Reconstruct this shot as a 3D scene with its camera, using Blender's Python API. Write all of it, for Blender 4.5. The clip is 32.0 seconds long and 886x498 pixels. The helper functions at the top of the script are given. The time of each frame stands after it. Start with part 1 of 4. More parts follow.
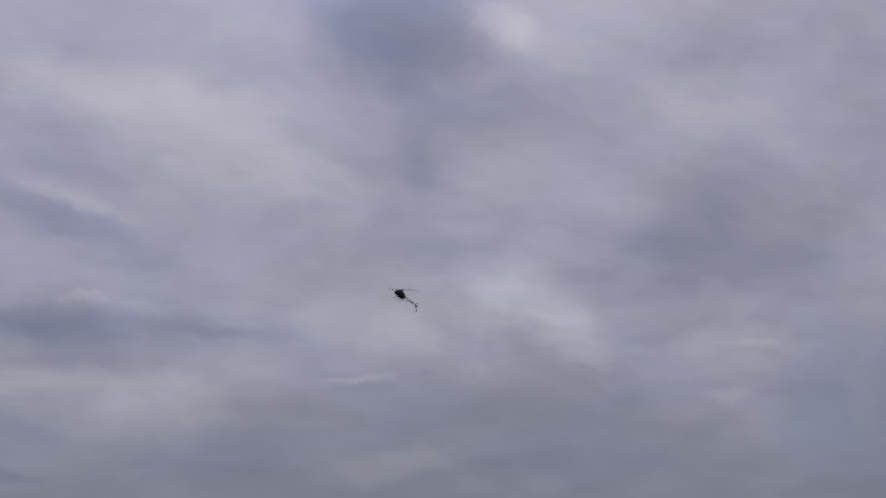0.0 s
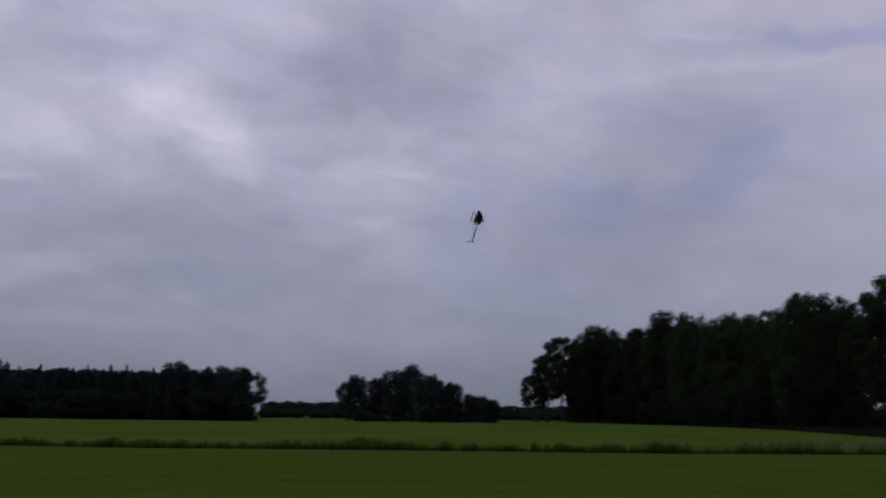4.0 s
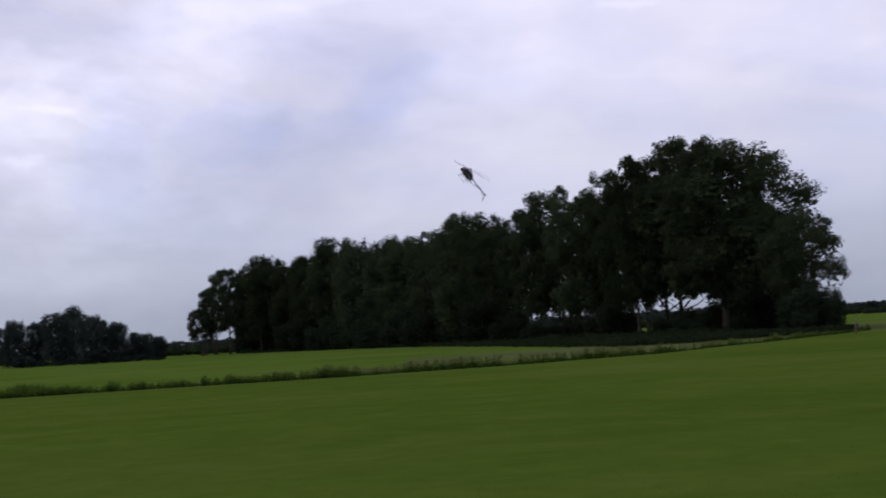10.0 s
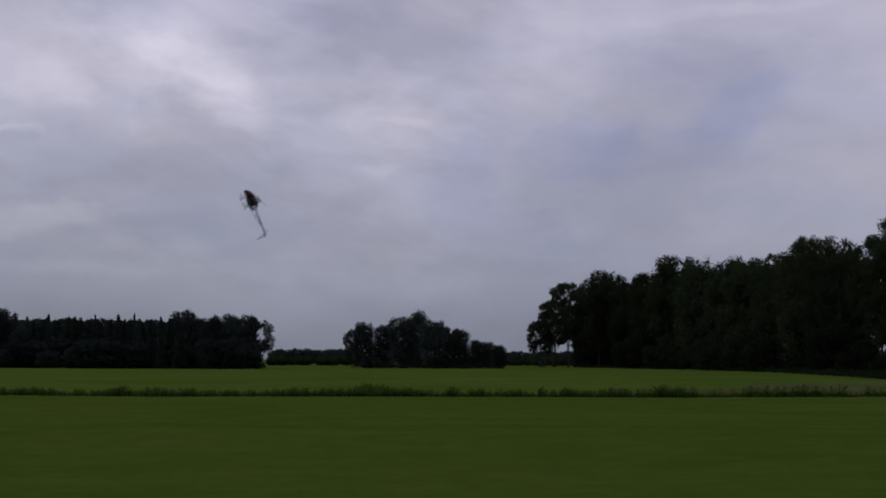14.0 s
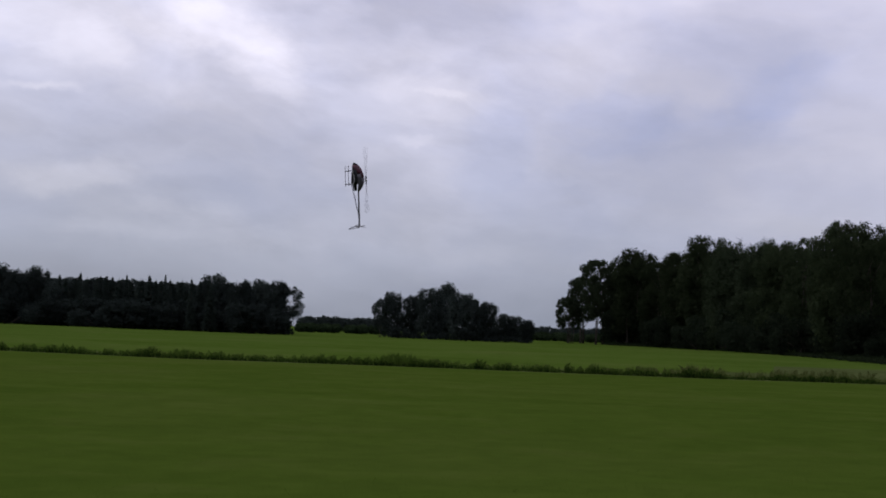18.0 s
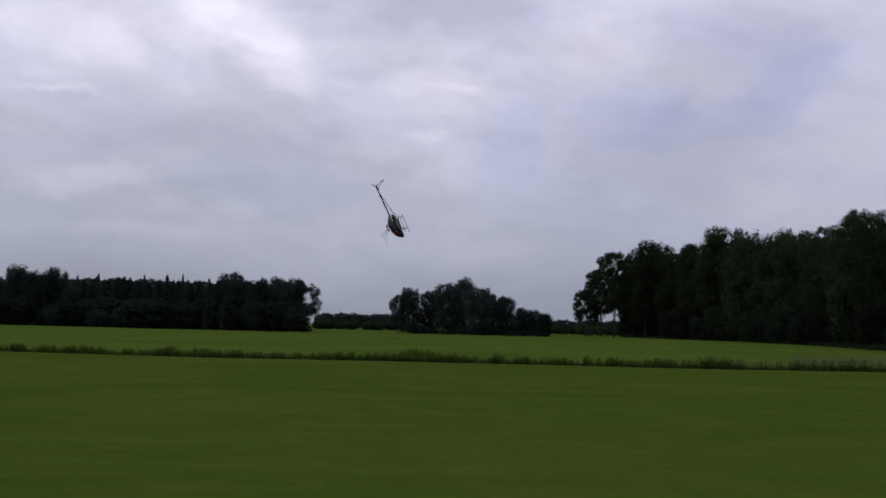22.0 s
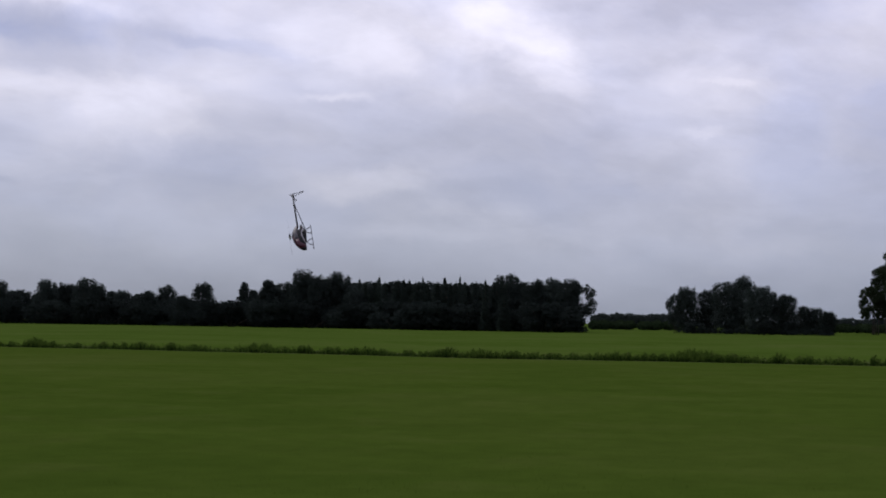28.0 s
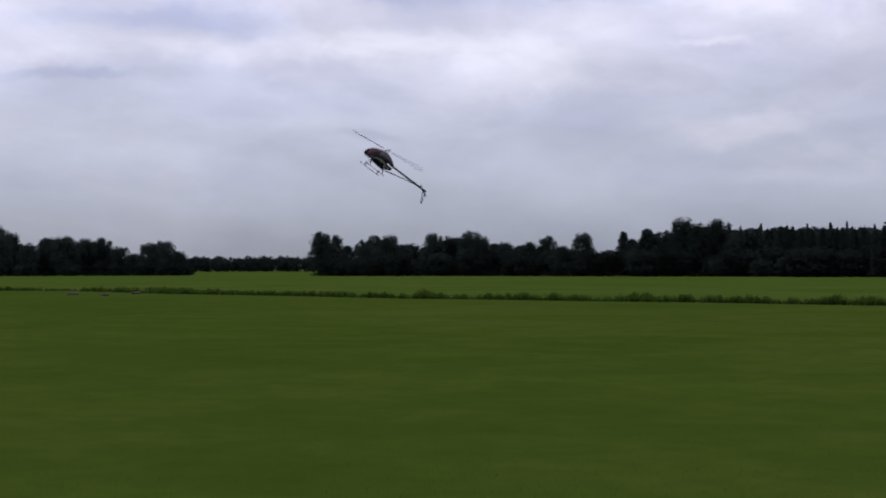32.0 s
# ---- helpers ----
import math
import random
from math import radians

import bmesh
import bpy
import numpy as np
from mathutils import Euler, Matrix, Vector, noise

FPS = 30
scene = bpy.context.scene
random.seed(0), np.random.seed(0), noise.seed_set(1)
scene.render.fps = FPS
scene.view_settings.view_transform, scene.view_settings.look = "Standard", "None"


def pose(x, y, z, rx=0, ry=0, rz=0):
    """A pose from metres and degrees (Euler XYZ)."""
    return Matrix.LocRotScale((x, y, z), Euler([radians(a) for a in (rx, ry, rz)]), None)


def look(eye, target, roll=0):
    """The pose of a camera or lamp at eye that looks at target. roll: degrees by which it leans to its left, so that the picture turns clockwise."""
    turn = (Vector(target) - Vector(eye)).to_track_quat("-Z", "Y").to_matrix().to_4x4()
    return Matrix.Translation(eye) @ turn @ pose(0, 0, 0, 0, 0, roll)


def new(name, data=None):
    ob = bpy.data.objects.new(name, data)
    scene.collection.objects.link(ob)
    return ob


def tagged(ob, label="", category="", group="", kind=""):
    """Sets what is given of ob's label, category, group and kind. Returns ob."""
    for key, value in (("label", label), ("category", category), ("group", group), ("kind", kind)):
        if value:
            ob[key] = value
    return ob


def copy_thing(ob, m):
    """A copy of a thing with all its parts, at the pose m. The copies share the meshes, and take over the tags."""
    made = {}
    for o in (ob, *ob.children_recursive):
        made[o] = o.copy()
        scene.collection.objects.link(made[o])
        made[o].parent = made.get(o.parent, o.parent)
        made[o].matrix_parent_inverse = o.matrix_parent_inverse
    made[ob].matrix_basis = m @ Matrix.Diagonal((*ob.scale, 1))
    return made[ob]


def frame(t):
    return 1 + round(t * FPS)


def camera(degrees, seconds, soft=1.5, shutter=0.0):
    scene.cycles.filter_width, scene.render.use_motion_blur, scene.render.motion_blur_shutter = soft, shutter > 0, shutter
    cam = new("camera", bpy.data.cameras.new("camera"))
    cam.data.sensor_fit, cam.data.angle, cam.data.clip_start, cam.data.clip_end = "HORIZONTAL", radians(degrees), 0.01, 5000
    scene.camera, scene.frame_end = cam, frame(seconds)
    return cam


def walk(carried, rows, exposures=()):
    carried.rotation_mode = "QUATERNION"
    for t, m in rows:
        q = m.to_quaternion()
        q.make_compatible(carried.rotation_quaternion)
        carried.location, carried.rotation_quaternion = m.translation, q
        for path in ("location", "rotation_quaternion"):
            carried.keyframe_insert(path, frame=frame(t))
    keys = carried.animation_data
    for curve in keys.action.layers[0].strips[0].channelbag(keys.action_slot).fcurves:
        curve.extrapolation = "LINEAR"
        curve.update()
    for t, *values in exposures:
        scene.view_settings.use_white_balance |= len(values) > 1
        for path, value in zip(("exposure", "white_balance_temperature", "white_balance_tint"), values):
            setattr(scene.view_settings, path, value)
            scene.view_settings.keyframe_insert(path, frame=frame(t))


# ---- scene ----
# ---- camera and its walk ----
cam = camera(34.82, 32.0, soft=1.8, shutter=0.16)
EYE = (0.0, 0.0, 1.6)


def aim(yaw, pitch, roll):
    """The pose of the hand-held camera: degrees clockwise from +y, degrees up, degrees of lean to the left."""
    a, e = radians(yaw), radians(pitch)
    way = Vector((math.sin(a) * math.cos(e), math.cos(a) * math.cos(e), math.sin(e)))
    return look(EYE, Vector(EYE) + 10 * way, roll)


PATH = (
    (0, -12.90, 14.13, -2.34), (0.3, -12.32, 13.47, 0.22), (0.5, -12.40, 10.47, 0.53), (0.7, -13.02, 7.21, 0.97), (1, -13.76, 4.09, 0.35),
    (2, -13.91, 4.48, -0.76), (2.5, -15.30, 3.69, -0.56), (4.5, 13.12, 7.87, 1.29), (5, 25.90, 7.42, 1.88), (5.5, 32.04, 6.30, 0.44),
    (6, 33.90, 6.68, -0.11), (6.5, 32.16, 4.73, -1.55), (7, 32.07, 3.64, -1.96), (7.5, 31.48, 5.96, -2.45), (8, 31.28, 7.29, -2.18),
    (8.5, 29.68, 6.49, -2.41), (9, 26.33, 6.82, -3.89), (9.5, 22.24, 5.34, -3.74), (10, 14.76, 3.41, -3.43), (10.5, 6.80, 7.87, -2.82),
    (11, -6.14, 7.80, -2.60), (11.5, -17.19, 5.73, -0.74), (12, -22.70, 4.24, -0.27), (12.5, -16.12, 6.44, 0.56), (13, -5.55, 4.36, 1.40),
    (13.2, -1.65, 4.10, 1.10), (13.5, 2.40, 4.75, 0.30), (13.7, 2.65, 4.90, 0.10), (14, 0.95, 4.46, 0.02), (14.5, 2.79, 4.60, -0.99),
    (16.5, -0.36, 4.55, 0.44), (17, 2.37, 3.21, 1.72), (17.5, 1.03, 2.38, 1.92), (18, -0.30, 3.31, 2.06), (18.5, -0.21, 3.35, 1.28),
    (19, -1.39, 3.02, 0.90), (19.5, -1.29, 3.13, 1.03), (20, 1.78, 3.03, 1.36), (20.5, 0.76, 2.83, 1.40), (21, 1.35, 3.46, 1.81), (21.5, 0.71, 3.16, 1.64),
    (22, -0.96, 3.09, 1.19), (22.5, 0.29, 2.80, 1.46), (23, 0.28, 2.89, 1.00), (23.5, -0.60, 3.80, 1.01), (24, -4.36, 4.91, 0.43),
    (24.5, -18.30, 4.75, -2.40), (25, -28.51, 3.62, -2.75), (25.5, -23.46, 2.68, -0.90), (26, -14.55, 3.00, -0.05), (26.5, -11.54, 2.53, 0.06),
    (28.5, -12.56, 2.96, 1.20), (29, -14.98, 2.77, 0.13), (29.5, -16.43, 2.58, 0.49), (30, -17.96, 2.13, 0.75), (30.5, -20.83, 1.85, -1.85),
    (31, -22.82, 2.14, -1.71), (31.5, -24.03, 2.39, -0.46), (32, -27.33, 0.81, -0.21),
)
EXPOSURES = [(0, -0.8, 6400, 13), (0.5, -0.95, 6400, 12), (1, -0.85, 6500, 12), (2, -0.3, 6500, 15), (4.5, -0.45, 6250, 15), (5, -0.5, 6200, 15), (6, -0.42, 6150, 15), (7, 0.2, 6300, 14), (8, -0.18, 6200, 13), (9, -0.2, 6200, 15), (9.5, 0.2, 6350, 14), (10, 0.6, 6500, 13), (10.5, 0.45, 6450, 14), (11, -0.3, 6500, 14), (12, -0.5, 6400, 16), (13, -0.42, 6500, 17), (14, -0.25, 6500, 14), (17, 0.02, 6550, 12), (18, 0.3, 6550, 12), (20, 0.25, 6550, 12), (23, 0.25, 6550, 12), (24, 0.0, 6500, 12), (25, -0.25, 6500, 12), (26, 0.12, 6500, 13), (28.5, 0.34, 6500, 12), (29, 0.25, 6500, 12), (32, 0.45, 6500, 12)]
walk(cam, [(t, aim(a, b, c)) for t, a, b, c in PATH], EXPOSURES)


# ---- world, sun ----
class Sum:
    """Arithmetic on node sockets."""
    tree = None

    def __init__(self, socket):
        self.s = socket

    def op(self, kind, other=None, third=None):
        node = Sum.tree.nodes.new("ShaderNodeMath")
        node.operation = kind
        for i, v in enumerate((self, other, third)):
            if v is None:
                continue
            if isinstance(v, Sum):
                Sum.tree.links.new(v.s, node.inputs[i])
            else:
                node.inputs[i].default_value = v
        return Sum(node.outputs[0])

    def __add__(self, o): return self.op("ADD", o)
    def __sub__(self, o): return self.op("SUBTRACT", o)
    def __mul__(self, o): return self.op("MULTIPLY", o)
    def __truediv__(self, o): return self.op("DIVIDE", o)


def node(tree, kind, **values):
    n = tree.nodes.new(kind)
    for key, v in values.items():
        n.inputs[key].default_value = v
    return n


def noise_at(tree, vector, scale, detail=4.0, rough=0.55, distortion=0.0):
    n = node(tree, "ShaderNodeTexNoise", Scale=scale, Detail=detail, Roughness=rough, Distortion=distortion)
    if vector is not None:
        tree.links.new(vector, n.inputs["Vector"])
    return n


def mix(tree, fac, a, b, blend="MIX"):
    """Mix two colours; each may be a socket or a tuple."""
    n = tree.nodes.new("ShaderNodeMix")
    n.data_type, n.blend_type = "RGBA", blend
    for i, v in ((0, fac), (6, a), (7, b)):
        if hasattr(v, "is_linked"):
            tree.links.new(v, n.inputs[i])
        else:
            n.inputs[i].default_value = v if i == 0 else (*v, 1)
    return n.outputs[2]


def make_world():
    world = bpy.data.worlds.new("overcast_sky")
    scene.world = world
    world.use_nodes = True
    tree = world.node_tree
    tree.nodes.clear()
    Sum.tree = tree
    out = tree.nodes.new("ShaderNodeOutputWorld")
    back = tree.nodes.new("ShaderNodeBackground")
    tree.links.new(back.outputs[0], out.inputs[0])
    sky = tree.nodes.new("ShaderNodeTexSky")
    sky.sky_type, sky.sun_disc = "NISHITA", False
    sky.sun_elevation, sky.sun_rotation = radians(SUN_UP), radians(SUN_TURN)
    coord = tree.nodes.new("ShaderNodeTexCoord").outputs["Generated"]
    sep = tree.nodes.new("ShaderNodeSeparateXYZ")
    tree.links.new(coord, sep.inputs[0])
    x, y, z = (Sum(sep.outputs[i]) for i in range(3))
    up = z.op("MAXIMUM", 0.0)
    # a flat cloud deck, seen in perspective
    k = up + 0.26
    comb = tree.nodes.new("ShaderNodeCombineXYZ")
    tree.links.new((x / k).s, comb.inputs[0])
    tree.links.new((y / k * 0.8).s, comb.inputs[1])
    deck = comb.outputs[0]
    broad = Sum(noise_at(tree, deck, 1.5, 3, 0.5, 0.3).outputs[0])
    fine = Sum(noise_at(tree, deck, 3.6, 6, 0.55, 0.25).outputs[0])
    wisps = Sum(noise_at(tree, deck, 11.0, 5, 0.55, 0.4).outputs[0])
    bend = noise_at(tree, coord, 11.0, 5, 0.6)
    sepb = tree.nodes.new("ShaderNodeSeparateXYZ")
    tree.links.new(bend.outputs[1], sepb.inputs[0])
    bx, bz = Sum(sepb.outputs[0]) - 0.5, Sum(sepb.outputs[1]) - 0.5
    az = x.op("ARCTAN2", y) * 57.2958 + bx * 4.0
    el = z.op("ARCSINE") * 57.2958 + bz * 2.2
    ragged = (fine * 1.6 + wisps * 0.8 - 0.2).op("MAXIMUM", 0.15)
    # smoother towards the east and the horizon
    high = ((el - 1.0) / 10.0).op("MAXIMUM", 0.12).op("MINIMUM", 1.0) * ((az * -1.0 + 30.0) / 28.0).op("MAXIMUM", 0.3).op("MINIMUM", 1.0)
    light = (broad - 0.5) * 0.3 + ((fine - 0.5) * 0.48 + (wisps - 0.5) * 0.13) * high
    # soft rounded mottling
    puff = tree.nodes.new("ShaderNodeCombineXYZ")
    tree.links.new((az * 0.16 + el * 0.05).s, puff.inputs[0])
    tree.links.new((el * 0.3).s, puff.inputs[1])
    puffs = Sum(noise_at(tree, puff.outputs[0], 1.0, 3, 0.5, 0.5).outputs[0]) - 0.5
    light = light + puffs * 0.2 * high
    # fine streaks drawn out by the wind, falling to the east
    streak = tree.nodes.new("ShaderNodeCombineXYZ")
    tree.links.new((az * 0.11 - el * 0.06).s, streak.inputs[0])
    tree.links.new((el * 0.75 + az * 0.33).s, streak.inputs[1])
    streaks = Sum(noise_at(tree, streak.outputs[0], 1.0, 7, 0.62, 0.35).outputs[0]) - 0.5
    off = (az + 5.0) / 15.0
    light = light + streaks * 0.3 * high * (off * off * -1.0).op("EXPONENT")
    # long low bars of cloud
    bar = tree.nodes.new("ShaderNodeCombineXYZ")
    tree.links.new((az * 0.055 + el * 0.03).s, bar.inputs[0])
    tree.links.new((el * 0.42 + az * 0.015).s, bar.inputs[1])
    bars = Sum(noise_at(tree, bar.outputs[0], 1.0, 6, 0.62, 0.1).outputs[0]) - 0.5
    edge = ((fine - 0.5) * 5.0).op("MAXIMUM", -0.5).op("MINIMUM", 0.5)
    light = light + (bars * 0.09 + edge * 0.13) * high
    blue = (broad - 0.5) * -0.6 - bars * 0.45 - puffs * 0.7
    for a, e, ra, re, tilt, lift, tint in CLOUDS:
        c, s = math.cos(radians(tilt)), math.sin(radians(tilt))
        da, de = az - a, el - e
        u, v = (da * c + de * s) / ra, (de * c - da * s) / re
        g = ((u * u + v * v) * -1.0).op("EXPONENT")
        g = g * ragged
        g = g * 0.6 + ((g - 0.32) * 2.4).op("MAXIMUM", 0.0).op("MINIMUM", 1.0) * 0.4
        light = light + g * lift
        blue = blue + g * tint
    # paler overhead and pinkish, blue-grey haze low down
    low = (el * -0.16).op("EXPONENT")
    glow = (el / 24.0).op("MINIMUM", 1.0)
    west = ((az * -1.0 + 8.0) / 24.0).op("MAXIMUM", 0.0).op("MINIMUM", 1.0)
    light = light + glow * (west * 0.18 + 0.34) - low * (west * 0.12 + 0.36) - 0.03
    blue = blue + low * 0.3 + 0.20
    grey = mix(tree, blue.op("MAXIMUM", 0.0).op("MINIMUM", 1.0).s, CLOUD_PALE, CLOUD_BLUE)
    grey = mix(tree, ((el * (west * 0.05 - 0.19)).op("EXPONENT") * 0.95).op("MINIMUM", 0.9).s, grey, CLOUD_LOW)
    level = (light + 1.0).op("MAXIMUM", 0.35)
    scaled = tree.nodes.new("ShaderNodeVectorMath")
    scaled.operation = "SCALE"
    tree.links.new(grey, scaled.inputs[0])
    tree.links.new(level.s, scaled.inputs[3])
    blue_sky = tree.nodes.new("ShaderNodeVectorMath")
    blue_sky.operation = "SCALE"
    tree.links.new(sky.outputs[0], blue_sky.inputs[0])
    blue_sky.inputs[3].default_value = 0.06
    tree.links.new(mix(tree, 0.9, blue_sky.outputs[0], scaled.outputs[0]), back.inputs[0])
    back.inputs[1].default_value = 1.0


# clouds: azimuth, height, two radii, tilt (degrees), lift of brightness, lift of blue
CLOUDS_WEST = (
    (-25.6, 11.8, 2.8, 0.46, 0, 0.12, -0.1), (-29.3, 11.1, 4.2, 0.46, -6, -0.08, 0.5), (-21.1, 10.9, 3.5, 0.37, -8, -0.06, 0.25), (-26.7, 9.0, 5.8, 0.92, -3, 0.11, -0.25),
    (-20.6, 6.0, 4.4, 1.38, 10, -0.02, 0.1), (-16.7, 9.1, 1.6, 0.18, 2, 0.06, -0.1), (-24.0, 7.9, 2.8, 1.26, 0, 0.09, -0.2), (-21.9, 5.8, 2.5, 1.38, 20, -0.04, 0.15),
    (-28.0, 11.5, 3.3, 0.55, -3, -0.17, 0.4), (-27.3, 12.1, 1.1, 0.28, 0, 0.22, -0.2), (-15.1, 6.9, 9.7, 2.98, 0, -0.1, 0), (-21.5, 7.5, 3.0, 0.46, -5, 0.06, -0.1),
    (-16.5, 11.1, 3.7, 1.15, -8, 0.1, -0.15),
)
CLOUDS_WEST_MORE = (
    (-16.2, 9.0, 1.5, 0.18, -3, 0.06, -0.1),
)
CLOUDS_MIDDLE = (
    (-10.5, 12.0, 4.9, 1.72, -16, 0.14, -0.15), (-14.9, 5.5, 2.8, 0.69, 0, 0.06, -0.1), (-11.9, 4.2, 3.2, 0.46, 0, 0.06, -0.15), (-10.5, 5.2, 2.1, 0.41, 0, -0.05, 0.1),
    (1.5, 7.3, 1.8, 2.75, 0, -0.04, 0.31), (-14.8, 5.5, 2.8, 0.92, 0, 0.08, -0.2), (-8.9, 11.7, 2.8, 0.69, -22, 0.13, -0.15), (-4.4, 12.8, 2.8, 2.06, -30, -0.06, 0.05),
    (-8.0, 10.4, 3.0, 0.78, -28, 0.18, -0.1), (6.9, 8.6, 3.5, 1.95, 22, -0.09, 0.38), (-1.6, 7.6, 0.9, 0.18, 0, 0.08, -0.1), (-0.7, 9.4, 0.8, 0.21, -10, 0.07, -0.1),
    (-10.1, 3.6, 6.0, 0.69, 0, 0.05, -0.15),
)
CLOUDS_MIDDLE_MORE = (
    (0.1, 5.6, 3.7, 1.83, 20, 0.05, -0.1), (-0.3, 9.9, 3.7, 2.29, -25, 0.08, -0.15),
)
CLOUDS_HIGH = (
    (-14.1, 22.8, 4.5, 2.75, 0, -0.34, 0.4), (-13.5, 19.4, 1.9, 2.52, 0, -0.16, 0.25), (-10.3, 19.5, 2.2, 1.26, 0, -0.14, 0.2), (-13.7, 17.6, 1.1, 1.26, 0, -0.12, 0.2),
    (-9.9, 23.0, 1.6, 0.92, -25, 0.3, -0.2), (-24.2, 19.5, 8.3, 2.06, -14, 0.17, -0.3), (-28.7, 15.5, 4.3, 0.87, -18, -0.13, 0.35), (-28.5, 16.4, 3.1, 0.41, -22, 0.1, -0.2),
    (-1.8, 21.1, 2.7, 1.38, 0, -0.04, 0.1), (3.4, 21.6, 2.7, 0.92, -15, 0.1, -0.1), (-0.9, 13.6, 4.7, 3.21, 0, -0.1, 0.15), (1.7, 14.7, 4.7, 1.83, 30, 0.05, -0.1),
)
CLOUDS_EAST = (
    (12.9, 10.0, 3.0, 1.15, 20, -0.03, 0.38), (24.6, 13.6, 2.4, 1.05, 5, -0.06, 0.5), (22.9, 12.4, 1.5, 0.21, 0, 0.09, -0.1), (12.5, 15.1, 1.8, 0.21, -5, 0.09, -0.1),
    (16.3, 14.9, 4.0, 0.55, -3, -0.04, 0.44), (11.7, 16.6, 4.8, 0.80, 0, 0.07, 0), (45.7, 7.0, 9.7, 3.90, 8, -0.12, 0.6), (36.6, 9.9, 5.6, 3.21, 0, 0.04, -0.05),
    (46.9, 13.6, 6.1, 1.83, 10, 0.05, -0.1), (9.3, 8.2, 3.9, 1.38, 15, -0.07, 0.12), (12.9, 13.8, 4.7, 0.32, 5, 0.07, -0.1), (17.9, 10.5, 4.7, 1.38, 5, 0.06, 0),
)
CLOUDS_FAR_WEST = (
    (-41.8, 7.6, 2.7, 0.28, 1, -0.12, 0.38), (-44.1, 8.3, 2.8, 0.57, 0, 0.08, -0.1), (-33.8, 8.9, 8.8, 0.64, 2, 0.09, -0.2), (-38.3, 9.9, 5.1, 0.60, 0, -0.06, 0.5),
    (-30.2, 5.4, 2.0, 0.23, 0, -0.09, 0.15), (-35.4, 6.5, 1.6, 0.50, 0, -0.06, 0.1),
)
CLOUDS = CLOUDS_WEST + CLOUDS_WEST_MORE + CLOUDS_MIDDLE + CLOUDS_MIDDLE_MORE + CLOUDS_HIGH + CLOUDS_EAST + CLOUDS_FAR_WEST
SUN_UP, SUN_TURN = 42.0, -70.0
CLOUD_PALE, CLOUD_BLUE, CLOUD_LOW = (0.550, 0.528, 0.610), (0.335, 0.372, 0.592), (0.380, 0.434, 0.553)
make_world()

sun = new("sun", bpy.data.lights.new("sun", "SUN"))
sun.data.energy, sun.data.angle, sun.data.color = 0.6, radians(14), (1.0, 0.96, 0.9)
a, e = radians(SUN_TURN), radians(SUN_UP)
sun.matrix_world = look((60 * math.sin(a) * math.cos(e), 60 * math.cos(a) * math.cos(e), 60 * math.sin(e)), (0, 0, 0))


# ---- materials ----
def material(name, rough=0.6, metal=0.0, spec=0.4):
    m = bpy.data.materials.new(name)
    m.use_nodes = True
    b = m.node_tree.nodes["Principled BSDF"]
    b.inputs["Roughness"].default_value, b.inputs["Metallic"].default_value = rough, metal
    b.inputs["Specular IOR Level"].default_value = spec
    return m, m.node_tree, b


def bump(tree, shader, height, strength, distance):
    n = node(tree, "ShaderNodeBump", Strength=strength, Distance=distance)
    tree.links.new(height, n.inputs["Height"])
    tree.links.new(n.outputs[0], shader.inputs["Normal"])


def place(tree, kind="Object"):
    return tree.nodes.new("ShaderNodeTexCoord").outputs[kind]


def ramp(tree, fac, stops):
    n = tree.nodes.new("ShaderNodeValToRGB")
    while len(n.color_ramp.elements) < len(stops):
        n.color_ramp.elements.new(0.5)
    for el, (p, c) in zip(n.color_ramp.elements, stops):
        el.position, el.color = p, (*c, 1)
    tree.links.new(fac, n.inputs[0])
    return n.outputs[0]


def grass_material(name, dark, light, dry, mow):
    """Grass seen as turf: wide patches, faint mowing lines, tufts and pale cut blades."""
    m, tree, b = material(name, 1.0, 0.0, 0.0)
    p = place(tree)
    patches = noise_at(tree, p, 0.07, 3, 0.5, 0.6).outputs[0]
    blotches = noise_at(tree, p, 0.6, 3, 0.5, 0.4).outputs[0]
    tufts = noise_at(tree, p, 2.4, 4, 0.6).outputs[0]
    col = ramp(tree, patches, [(0.36, dark), (0.5, light), (0.68, dry)])
    col = mix(tree, 0.45, col, ramp(tree, blotches, [(0.36, dark), (0.54, light), (0.7, dry)]))
    fleck = ramp(tree, tufts, [(0.32, (0.36, 0.36, 0.36)), (0.68, (0.64, 0.64, 0.64))])
    col = mix(tree, 0.28, col, fleck, "OVERLAY")
    if mow:
        turn = tree.nodes.new("ShaderNodeMapping")
        turn.inputs["Rotation"].default_value = (0, 0, radians(24))
        tree.links.new(p, turn.inputs[0])
        turn.inputs["Scale"].default_value = (0.05, 0.5, 1)
        w = noise_at(tree, turn.outputs[0], 1.0, 4, 0.6)
        col = mix(tree, 0.12, col, w.outputs[0], "SOFT_LIGHT")
    tree.links.new(col, b.inputs["Base Color"])
    bump(tree, b, tufts, 0.35, 0.05)
    return m


